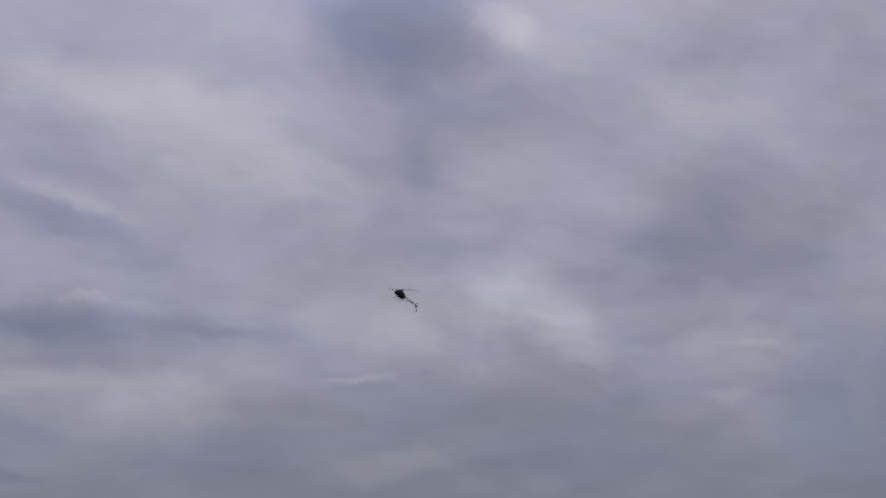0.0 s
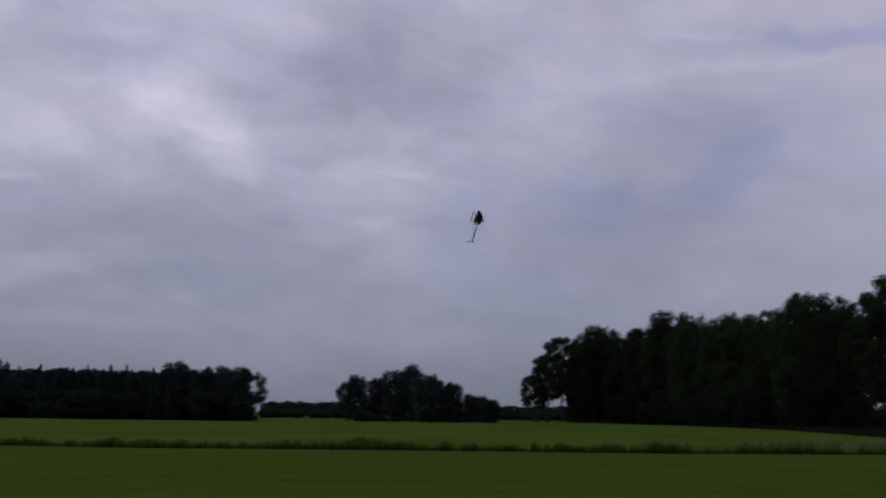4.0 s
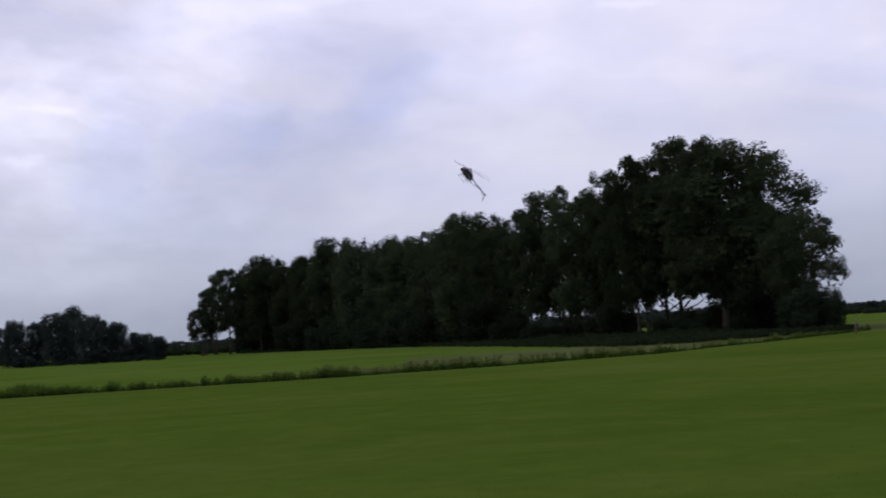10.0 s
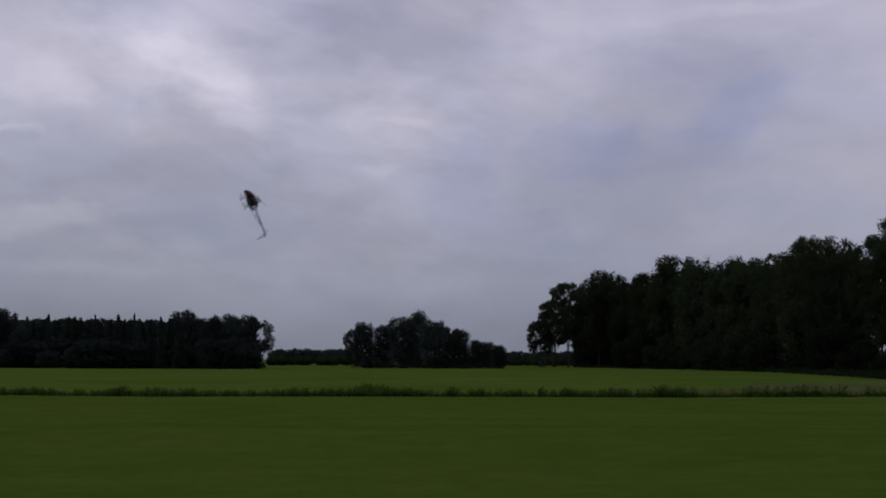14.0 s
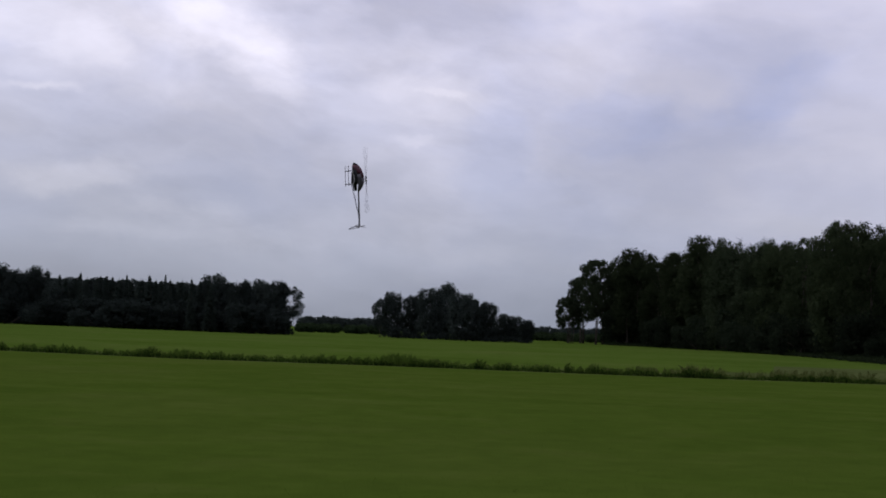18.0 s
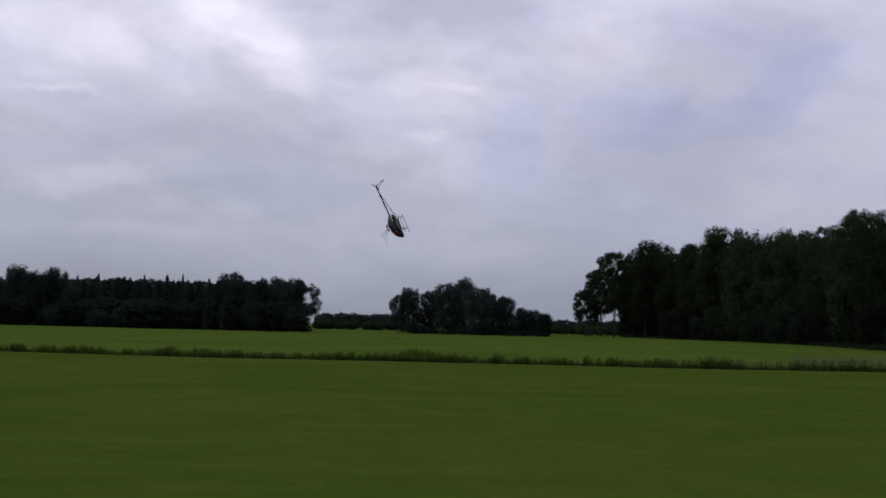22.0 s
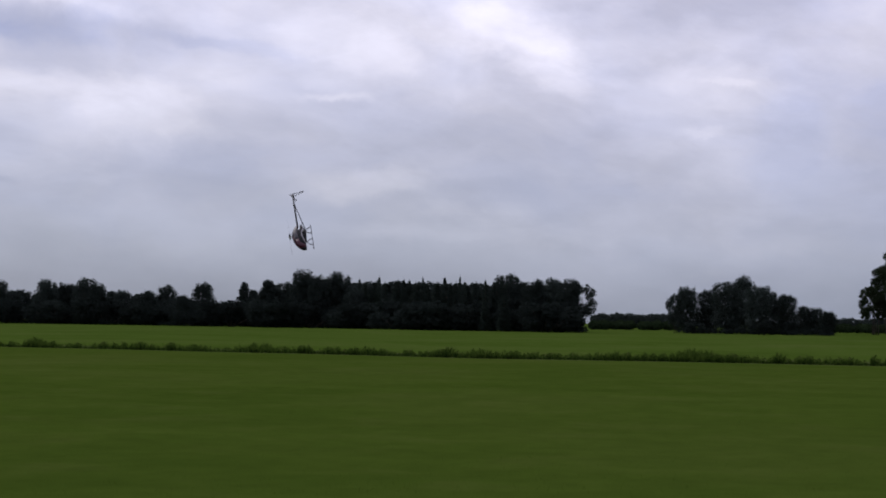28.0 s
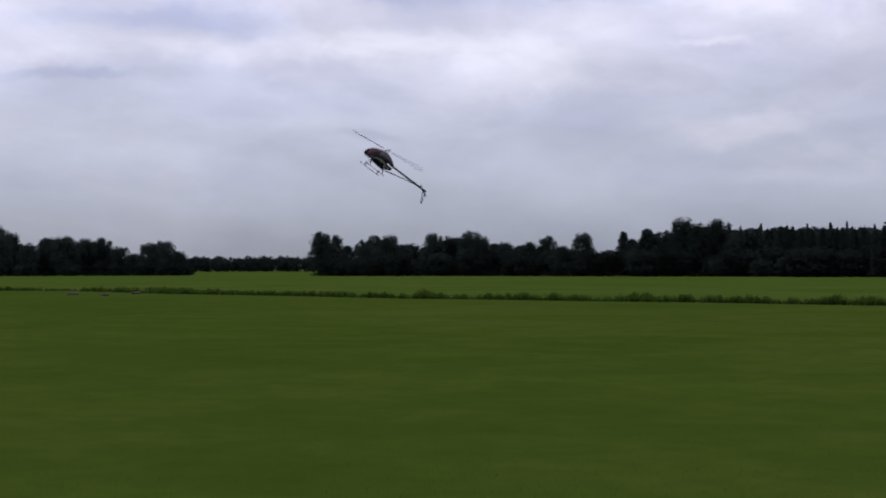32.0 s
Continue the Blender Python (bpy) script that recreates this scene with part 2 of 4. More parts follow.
def leaf_material(name, dark, light):
    m, tree, b = material(name, 1.0, 0.0, 0.0)
    geo = tree.nodes.new("ShaderNodeNewGeometry").outputs["Random Per Island"]
    thing = tree.nodes.new("ShaderNodeObjectInfo").outputs["Random"]
    col = mix(tree, geo, dark, light)
    n = node(tree, "ShaderNodeHueSaturation", Saturation=1.0)
    shift = tree.nodes.new("ShaderNodeMapRange")
    tree.links.new(thing, shift.inputs[0])
    shift.inputs[3].default_value, shift.inputs[4].default_value = 0.74, 1.32
    tree.links.new(shift.outputs[0], n.inputs["Value"])
    tree.links.new(col, n.inputs["Color"])
    tree.links.new(n.outputs[0], b.inputs["Base Color"])
    through_leaf = tree.nodes.new("ShaderNodeBsdfTranslucent")
    tree.links.new(n.outputs[0], through_leaf.inputs["Color"])
    blend = tree.nodes.new("ShaderNodeMixShader")
    blend.inputs[0].default_value = 0.46
    tree.links.new(b.outputs[0], blend.inputs[1])
    tree.links.new(through_leaf.outputs[0], blend.inputs[2])
    tree.links.new(blend.outputs[0], tree.nodes["Material Output"].inputs["Surface"])
    return m


def bark_material(name, dark, light, scale=3.0):
    m, tree, b = material(name, 0.9, 0.0, 0.2)
    p = place(tree)
    v = noise_at(tree, p, scale, 6, 0.65, 0.4).outputs[0]
    tree.links.new(ramp(tree, v, [(0.35, dark), (0.65, light)]), b.inputs["Base Color"])
    bump(tree, b, v, 0.8, 0.03)
    return m


def paint_material(name, colour, other, rough=0.3, metal=0.0, scale=20.0, spec=0.4):
    m, tree, b = material(name, rough, metal, spec)
    v = noise_at(tree, place(tree), scale, 5, 0.6).outputs[0]
    tree.links.new(ramp(tree, v, [(0.35, other), (0.6, colour)]), b.inputs["Base Color"])
    r = tree.nodes.new("ShaderNodeMapRange")
    tree.links.new(v, r.inputs[0])
    r.inputs[3].default_value, r.inputs[4].default_value = rough * 0.7, min(1, rough * 1.5)
    tree.links.new(r.outputs[0], b.inputs["Roughness"])
    return m


M = {
    "lawn": grass_material("mown_grass", (0.0318, 0.0543, 0.0071), (0.0385, 0.062, 0.0087), (0.0485, 0.067, 0.013), True),
    "meadow": grass_material("meadow_grass", (0.035, 0.061, 0.0085), (0.044, 0.075, 0.0112), (0.060, 0.081, 0.019), False),
    "rough": grass_material("rough_grass", (0.041, 0.055, 0.017), (0.052, 0.066, 0.023), (0.068, 0.077, 0.033), False),
    "turf": leaf_material("turf_blades", (0.044, 0.074, 0.009), (0.062, 0.096, 0.015)),
    "verge": leaf_material("verge_grass", (0.026, 0.048, 0.0075), (0.045, 0.072, 0.0125)),
    "ditch": leaf_material("rank_grass", (0.011, 0.024, 0.004), (0.023, 0.041, 0.0075)),
    "hay": leaf_material("hay", (0.10, 0.122, 0.040), (0.16, 0.172, 0.065)),
    "seed": leaf_material("dry_grass", (0.055, 0.073, 0.020), (0.090, 0.105, 0.033)),
    "leaf": leaf_material("broad_leaves", (0.020, 0.029, 0.0145), (0.027, 0.038, 0.018)),
    # darker than the crowns: shade under the trees is held in the shrub colour
    "leaf_dark": leaf_material("shaded_shrub_leaves", (0.012, 0.018, 0.011), (0.017, 0.024, 0.014)),
    # aerial haze is mixed into this leaf colour: lighter and bluer with distance
    "leaf_far": leaf_material("haze_tinted_leaves", (0.023, 0.031, 0.028), (0.027, 0.036, 0.032)),
    # the haze-tinted leaf again, darkened to paint shade at the far trees' feet
    "leaf_shade": leaf_material("shaded_scrub_leaves", (0.0145, 0.020, 0.018), (0.0175, 0.0235, 0.021)),
    "leaf_soft": leaf_material("willow_leaves", (0.022, 0.032, 0.017), (0.028, 0.039, 0.021)),
    # the wood's shade is put into this colour; the brambles lie under open sky
    "bramble": leaf_material("shaded_bramble_leaves", (0.009, 0.014, 0.007), (0.015, 0.022, 0.010)),
    "leaf_pale": leaf_material("pale_leaves", (0.026, 0.041, 0.017), (0.045, 0.063, 0.026)),
    # needle green raised and blued to hold the haze over the far row
    "needle": leaf_material("haze_tinted_needles", (0.022, 0.031, 0.026), (0.027, 0.037, 0.031)),
    "maize": leaf_material("maize_leaves", (0.017, 0.029, 0.014), (0.025, 0.039, 0.018)),
    "bark": bark_material("dark_bark", (0.020, 0.018, 0.014), (0.050, 0.043, 0.034)),
    "soil": bark_material("bare_soil", (0.018, 0.015, 0.011), (0.042, 0.036, 0.028), 6.0),
    "wood": bark_material("weathered_post", (0.05, 0.042, 0.032), (0.11, 0.095, 0.075), 12.0),
    "red": paint_material("red_paint", (0.052, 0.005, 0.018), (0.032, 0.004, 0.013), 0.4),
    "silver": paint_material("silver_paint", (0.052, 0.049, 0.058), (0.036, 0.034, 0.041), 0.32),
    "pale": paint_material("pale_grey_paint", (0.24, 0.235, 0.25), (0.18, 0.175, 0.19), 0.35),
    "black": paint_material("black_paint", (0.009, 0.009, 0.011), (0.015, 0.015, 0.018), 0.5, spec=0.2),
    "carbon": paint_material("carbon_fibre", (0.009, 0.009, 0.011), (0.015, 0.015, 0.018), 0.55, 0.0, 90.0, 0.2),
    "metal": paint_material("bare_aluminium", (0.62, 0.62, 0.63), (0.45, 0.45, 0.46), 0.35, 1.0),
    "blade": paint_material("grey_blades", (0.13, 0.13, 0.14), (0.10, 0.10, 0.11), 0.5),
    "grey": paint_material("grey_plastic", (0.34, 0.34, 0.34), (0.24, 0.24, 0.24), 0.5),
}


# ---- building blocks ----
def mesh_object(name, verts, faces, mats, parent=None, smooth=False, slots=None):
    """One mesh object out of arrays of places and faces."""
    me = bpy.data.meshes.new(name)
    me.from_pydata(verts, [], faces)
    for m in mats if isinstance(mats, (list, tuple)) else (mats,):
        me.materials.append(m)
    if slots is not None:
        me.polygons.foreach_set("material_index", slots)
    if smooth:
        me.polygons.foreach_set("use_smooth", [True] * len(me.polygons))
    me.update()
    ob = new(name, me)
    ob.parent = parent
    return ob


def part(name, bm, mat, parent, label=""):
    """One mesh object out of a bmesh, under a thing or a part."""
    me = bpy.data.meshes.new(name)
    bmesh.ops.recalc_face_normals(bm, faces=bm.faces)
    bm.to_mesh(me)
    bm.free()
    for m in mat if isinstance(mat, (list, tuple)) else (mat,):
        me.materials.append(m)
    me.polygons.foreach_set("use_smooth", [True] * len(me.polygons))
    ob = new(name, me)
    ob.parent = parent
    return tagged(ob, label)


def tube(points, radii, sides=6):
    """Verts and faces of a tapered tube along points."""
    verts, faces = [], []
    pts = [Vector(p) for p in points]
    for i, p in enumerate(pts):
        d = (pts[min(i + 1, len(pts) - 1)] - pts[max(i - 1, 0)]).normalized()
        a = d.orthogonal().normalized()
        b = d.cross(a)
        for s in range(sides):
            w = 2 * math.pi * s / sides
            verts.append(p + (a * math.cos(w) + b * math.sin(w)) * radii[i])
    for i in range(len(pts) - 1):
        for s in range(sides):
            n = (s + 1) % sides
            faces.append((i * sides + s, i * sides + n, (i + 1) * sides + n, (i + 1) * sides + s))
    faces.append(tuple(range(sides))[::-1])
    faces.append(tuple(range(len(verts) - sides, len(verts))))
    return verts, faces


def join(pieces):
    verts, faces = [], []
    for v, f in pieces:
        k = len(verts)
        verts += v
        faces += [tuple(i + k for i in q) for q in f]
    return verts, faces


def leaf_cloud(rng, blobs, count, size, flat=0.0, inner=0.55):
    """Leaf clumps, each a small bent piece, on the outside of uneven blobs."""
    blobs = np.asarray(blobs, float)
    area = (blobs[:, 3] * blobs[:, 4] + blobs[:, 4] * blobs[:, 5] + blobs[:, 3] * blobs[:, 5])
    which = rng.choice(len(blobs), count, p=area / area.sum())
    d = rng.normal(size=(count, 3))
    d /= np.linalg.norm(d, axis=1)[:, None]
    r = inner + (1.02 - inner) * rng.random(count) ** 0.6
    c = blobs[which, :3] + d * blobs[which, 3:6] * r[:, None]
    # each clump faces outwards and a little up, so that the boughs catch the light as a whole
    out = d + rng.normal(size=(count, 3)) * 0.45 + (0, 0, 0.25)
    out /= np.linalg.norm(out, axis=1)[:, None]
    a = np.cross(out, rng.normal(size=(count, 3)))
    a /= np.linalg.norm(a, axis=1)[:, None]
    b = np.cross(out, a)
    b /= np.linalg.norm(b, axis=1)[:, None]
    a[:, 2] *= 1 - flat
    s = size * (0.55 + 0.9 * rng.random(count))[:, None]
    lift = out * s * 0.25
    verts = np.empty((count, 3, 3))
    verts[:, 0] = c - a * s
    verts[:, 1], verts[:, 2] = c + a * s * 0.5 - b * s * 0.85 + lift, c + a * s * 0.5 + b * s * 0.85
    verts = verts[verts[:, :, 2].min(axis=1) > 0.02]
    return verts.reshape(-1, 3).tolist(), np.arange(len(verts) * 3).reshape(-1, 3).tolist()


def crown_width(u, low, dome=2.8):
    """Half width of a crown, 0 at its foot to 1 at its top, for a crown of half width 1."""
    q = (u - low) / (1 - low)
    return math.sqrt(max(0.0, 1 - q ** dome)) if q > 0 else math.sqrt(max(0.0, 1 - 0.55 * (u - low) ** 2 / (low * low + 1e-6)))


def broadleaf(seed, high, wide, clear, leaves, size, leaf="leaf", bark="bark", trunks=1, lump=0.2, solid=0.3, holes=0.0, dome=2.8, droop=0.0,
              label="tall broadleaf tree with a dense dark green crown", category="tree"):
    """A broadleaf tree: trunk and limbs in one mesh, a rounded crown of many boughs of leaf clumps."""
    rng = np.random.default_rng(seed)
    root = tagged(new("tree"), label, category)
    foot, top, half = clear * high, high, wide / 2
    wood, blobs, boughs = [], [], []
    low = 0.42 + 0.1 * rng.random()
    count = int(26 * (0.2 / lump))
    for i in range(count):
        u = 0.04 + 0.9 * (i + 0.5) / count
        w = i * 2.39996 + rng.normal() * 0.25
        s = lump * wide * (0.75 + 0.5 * rng.random()) * (1.0 if u < 0.8 else 0.8)
        q = max(0.0, half * crown_width(u, low, dome) * (0.9 + 0.2 * rng.random()) - s * 0.75)
        z = foot + (top - foot) * u
        z = min(max(z, foot + s * 0.5), top - s * 0.8)
        if rng.random() >= holes:
            blobs.append((math.cos(w) * q, math.sin(w) * q, z, s, s, s * 0.85))
            boughs.append(Vector((math.cos(w) * q, math.sin(w) * q, z)))
    blobs.append((rng.normal() * 0.05 * wide, rng.normal() * 0.05 * wide, top - lump * wide * 0.85, lump * wide, lump * wide, lump * wide * 0.85))
    for k in range(trunks):
        off = Vector((rng.normal() * 0.045 * high, rng.normal() * 0.045 * high, 0)) if trunks > 1 else Vector()
        lean = Vector((rng.normal() * 0.05, rng.normal() * 0.05, 0)) * high
        r0 = 0.0165 * high / math.sqrt(trunks)
        pts = [off + lean * (h ** 1.5) + Vector((rng.normal(), rng.normal(), 0)) * 0.008 * high * h + Vector((0, 0, high * h - 0.1)) for h in (0, 0.08, 0.25, 0.45, 0.65, 0.85)]
        wood.append(tube(pts, [r0 * f for f in (1.4, 1.0, 0.82, 0.6, 0.36, 0.1)], 8))
        for i, tip in enumerate(boughs[k::trunks * 2]):
            h = max(clear * 0.75, tip.z / high - 0.28)
            base = off + lean * h ** 1.5 + Vector((0, 0, h * high))
            wood.append(tube([base, base.lerp(tip, 0.5) + Vector((0, 0, -0.02 * high)), tip], [r0 * 0.42, r0 * 0.28, r0 * 0.08], 5))
    # break each bough into smaller sprays
    sprays = []
    for x, y, z, a, b, c in blobs:
        for i in range(9):
            d = Vector((rng.normal(), rng.normal(), rng.normal() + 0.25)).normalized()
            q = 0.40 + 0.18 * rng.random()
            sprays.append((x + d.x * a * 0.62, y + d.y * b * 0.62, z + d.z * c * 0.62 - droop * c * rng.random(), a * q, b * q, c * q * (1 + droop)))
    outer, faces = leaf_cloud(rng, sprays, leaves, size, 0.0, 0.3)
    fit = high / np.percentile(np.array(outer)[:, 2], 99.6)
    outer = (np.array(outer) * (1, 1, fit)).tolist()
    fill = int(leaves * solid * 0.3)
    if fill:
        core = [(0, 0, foot + (top - foot) * u, half * crown_width(u, low, dome) * 0.74, half * crown_width(u, low, dome) * 0.74, (top - foot) * 0.13) for u in (0.16, 0.32, 0.48, 0.64, 0.78)]
        deep, more = leaf_cloud(rng, core + blobs, fill, size * 2.6, 0, 0.2)
        faces = faces + [[i + len(outer) for i in f] for f in more]
        outer = outer + deep
    mesh_object("trunk", *join(wood), M[bark], root, True)
    mesh_object("crown", outer, faces, M[leaf], root)
    return root


def conifer(seed, high, wide, leaves, label="slender dark green conifer in the tree row"):
    """A spruce: straight trunk, drooping whorls that narrow to a pointed top."""
    rng = np.random.default_rng(seed)
    root = tagged(new("tree"), label, "conifer")
    wood = [tube([(0, 0, -0.1), (0, 0, high * 0.5), (0, 0, high * 0.98)], [high * 0.016, high * 0.009, 0.02], 6)]
    blobs = []
    for i in range(int(high * 3.2)):
        h = 0.08 + 0.9 * i / (high * 3.2)
        reach = wide * 0.5 * (1 - h) ** 0.9 + 0.03
        for j in range(4):
            w = i * 1.1 + j * 1.57 + rng.random() * 0.5
            q = reach * (0.75 + 0.4 * rng.random())
            blobs.append((math.cos(w) * q * 0.55, math.sin(w) * q * 0.55, h * high - 0.12 * q, abs(math.cos(w)) * q * 0.5 + 0.05, abs(math.sin(w)) * q * 0.5 + 0.05, 0.12 + 0.06 * q))
    mesh_object("trunk", *join(wood), M["bark"], root, True)
    mesh_object("crown", *leaf_cloud(rng, blobs, leaves, 0.14, 0.3, 0.2), M["needle"], root)
    return root


def shrub(seed, high, wide, leaves, size=0.2, leaf="leaf_dark", label="low dense green shrub at the foot of the trees", category="shrub"):
    """A shrub: several stems from the ground and leaf clumps down to it."""
    rng = np.random.default_rng(seed)
    root = tagged(new("shrub"), label, category)
    wood, blobs = [], []
    for i in range(9):
        w, q = rng.random() * 6.28, 0.5 * wide * rng.random() ** 0.6
        tip = Vector((math.cos(w) * q, math.sin(w) * q, high * (0.45 + 0.4 * rng.random()) * (1 - 0.35 * q / wide)))
        wood.append(tube([(math.cos(w) * 0.1, math.sin(w) * 0.1, -0.05), tip * 0.55, tip], [0.035, 0.025, 0.008], 5))
        s = wide * (0.14 + 0.08 * rng.random())
        blobs.append((*tip, s, s, min(s, high * 0.24)))
        blobs.append((tip.x, tip.y, tip.z * 0.45, s * 0.9, s * 0.9, high * 0.22))
    mesh_object("stem", *join(wood), M["bark"], root, True)
    mesh_object("crown", *leaf_cloud(rng, blobs, leaves, size, 0, 0.4), M[leaf], root)
    return root


def spot(az, dist):
    return dist * math.sin(radians(az)), dist * math.cos(radians(az))


random.seed(5)


def plant(kind, own_high, az, dist, top, wide=1.0, label="", group=""):
    """A copy of a tree at a bearing and distance, its top at that many degrees above the eye."""
    x, y = spot(az, dist)
    s = (dist * math.tan(radians(top - 0.05)) + EYE[2]) / own_high
    m = Matrix.LocRotScale((x, y, 0), Euler((0, 0, random.uniform(0, 6.28))), (s * wide, s * wide, s))
    ob = copy_thing(kind, m)
    return tagged(ob, label, group=group)


# ---- ground: one sheet to the horizon, with the mown strip, the verge and the meadow beyond ----
VERGE = ((-60, 150), (-44, 116), (-38, 97), (-29, 76), (-20, 68), (-10, 62), (3, 61), (10, 61), (17, 63), (23, 69), (27, 80), (30, 95), (31.5, 106), (36, 72), (60, 72), (120, 80))


def verge_at(az):
    """Distance of the verge from the pilot's spot at a bearing."""
    pts = VERGE
    if az <= pts[0][0]:
        return pts[0][1]
    for (a0, d0), (a1, d1) in zip(pts, pts[1:]):
        if az <= a1:
            u = (az - a0) / (a1 - a0)
            u = u * u * (3 - 2 * u) * 0.35 + u * 0.65
            return d0 + (d1 - d0) * u
    return pts[-1][1]


def make_ground():
    cols = 360
    inner = [0.0, 0.04, 0.1, 0.18, 0.26, 0.34, 0.42, 0.5, 0.58, 0.66, 0.74, 0.82, 0.9, 0.96, 1.0]
    outer = [1.04, 1.1, 1.2, 1.35, 1.6, 2.0, 2.6, 3.4, 4.6, 6.5, 10, 16, 26, 42, 70]
    verts, faces, slots = [], [], []
    for k, f in enumerate(inner + outer):
        for c in range(cols):
            az = c * 360 / cols - 180
            d = verge_at(az) * f
            if k >= len(inner) + 10:
                d = max(d, 60.0 * f)
            x, y = spot(az, d)
            z = noise.noise((x * 0.06, y * 0.06, 3.0)) * 0.05 * min(1, d / 12) if d < 260 else 0.0
            verts.append((x, y, z))
    rows = len(inner) + len(outer)
    for k in range(rows - 1):
        for c in range(cols):
            n = (c + 1) % cols
            faces.append((k * cols + c, k * cols + n, (k + 1) * cols + n, (k + 1) * cols + c))
            slots.append(0 if k < len(inner) - 1 else 2 if k < len(inner) + (1 if c < 189 else 2 if c < 193 else 4) and 120 < c < 212 else 1)
    ob = mesh_object("ground", verts, faces, (M["lawn"], M["meadow"], M["rough"]), None, True, slots)
    tagged(ob, "wide mown lawn and paler meadow reaching flat to the horizon", "ground", kind="structure")


make_ground()


def make_verge():
    """Tall uncut grass in tufts along the edge of the mown field: masses of blades."""
    rng = np.random.default_rng(8)
    for name, mat, count, base, label in (("verge_grass", "verge", 60000, 0.22, "strip of tall uncut green grass along the mown field"),
                                          ("ditch_grass", "ditch", 62000, 0.185, "dark rank grass along the ditch at the edge of the lawn"),
                                          ("dry_grass", "seed", 46000, 0.29, "pale dry seed heads standing in the uncut grass strip")):
        az = rng.uniform(-62, 31.5, count)
        # blades gather in tufts
        az += np.array([0.35 * noise.noise((a * 3.1, 9.0, 0.0)) + 0.12 * noise.noise((a * 11.0, 3.0, 0.0)) for a in az])
        tuft = np.array([0.7 * noise.noise((a * 0.55, 0.0, 1.0)) + 0.6 * noise.noise((a * 1.9, 2.0, 5.0)) + 0.4 * noise.noise((a * 6.0, 4.0, 2.0)) for a in az])
        if mat == "seed":
            keep = rng.random(count) < np.clip(0.3 + (az - 6.0) / 8.0, 0.1, 1.0)
            az, tuft = az[keep], tuft[keep]
        n = len(az)
        far = np.abs(rng.normal(size=n))
        d = np.array([verge_at(a) for a in az]) * (1.004 + far * {"verge": 0.065, "ditch": 0.02, "seed": np.clip(0.06 + (az - 6.0) * 0.012, 0.06, 0.16)}[mat] + (0.02 if mat == "seed" else 0.0))
        h = base * (0.34 + 1.0 * rng.random(n) ** 2.2) * np.clip(0.72 + tuft * 1.5, 0.22, 1.9)
        h *= np.where((az > 9) & (mat == "verge"), 0.72, 1.0)
        if mat == "seed":
            h *= np.clip(1.25 - far * 0.35, 0.35, 1.0)
        for a0, w, up in ((-1.9, 0.6, 0.42), (-19.3, 0.5, 0.3), (-38.5, 1.5, 0.3), (-28.0, 0.4, 0.25), (-10.6, 0.3, 0.2)):
            h += up * np.exp(-((az - a0) / w) ** 2) * rng.random(n) * (mat == "verge")
        x, y = d * np.sin(np.radians(az)), d * np.cos(np.radians(az))
        w = rng.uniform(0, 6.28, n)
        wide = rng.uniform(0.010, 0.024, n) * (0.62 if mat == "seed" else 1.0)
        bend = rng.normal(size=(n, 2)) * 0.3 * h[:, None]
        v = np.zeros((n, 5, 3))
        v[:, 0] = np.stack([x - np.cos(w) * wide, y - np.sin(w) * wide, 0 * x - 0.04], 1)
        v[:, 1] = np.stack([x + np.cos(w) * wide, y + np.sin(w) * wide, 0 * x - 0.04], 1)
        v[:, 2] = np.stack([x + np.cos(w) * wide * 1.4 + bend[:, 0] * 0.35, y + np.sin(w) * wide * 1.4 + bend[:, 1] * 0.35, h * 0.6], 1)
        v[:, 3] = np.stack([x + bend[:, 0], y + bend[:, 1], h], 1)
        v[:, 4] = np.stack([x - np.cos(w) * wide * 1.4 + bend[:, 0] * 0.35, y - np.sin(w) * wide * 1.4 + bend[:, 1] * 0.35, h * 0.6], 1)
        f = np.arange(n * 5).reshape(-1, 5)
        ob = mesh_object(name, v.reshape(-1, 3).tolist(), f.tolist(), M[mat])
        tagged(ob, label, "grass", kind="stuff")


def make_pale_strip():
    """A belt of pale uncut hay in the meadow to the east of the wood."""
    rng = np.random.default_rng(23)
    n = 26000
    az = rng.uniform(32.5, 41.2, n)
    d = 132 + 26 * rng.random(n) + 10 * np.sin(az * 0.8)
    keep = rng.random(n) < np.clip((41.2 - az) / 3.0, 0.05, 1.0)
    az, d = az[keep], d[keep]
    n = len(az)
    x, y, w = d * np.sin(np.radians(az)), d * np.cos(np.radians(az)), rng.uniform(0, 6.28, n)
    h = 0.16 + 0.2 * rng.random(n)
    v = np.zeros((n, 3, 3))
    v[:, 0] = np.stack([x - np.cos(w) * 0.03, y - np.sin(w) * 0.03, 0 * x - 0.03], 1)
    v[:, 1] = np.stack([x + np.cos(w) * 0.03, y + np.sin(w) * 0.03, 0 * x - 0.03], 1)
    v[:, 2] = np.stack([x + rng.normal(size=n) * 0.08, y + rng.normal(size=n) * 0.08, h], 1)
    ob = mesh_object("hay", v.reshape(-1, 3).tolist(), np.arange(n * 3).reshape(-1, 3).tolist(), M["hay"])
    tagged(ob, "belt of pale uncut hay in the green meadow", "grass", kind="stuff")


make_pale_strip()
WOOD_FOOT = ((5.0, 280), (8.0, 258), (11.0, 224), (14.0, 180), (16.0, 146), (18.0, 122), (20.0, 104), (22.0, 94), (24.0, 94), (26.0, 97), (28.0, 101), (30.4, 106))


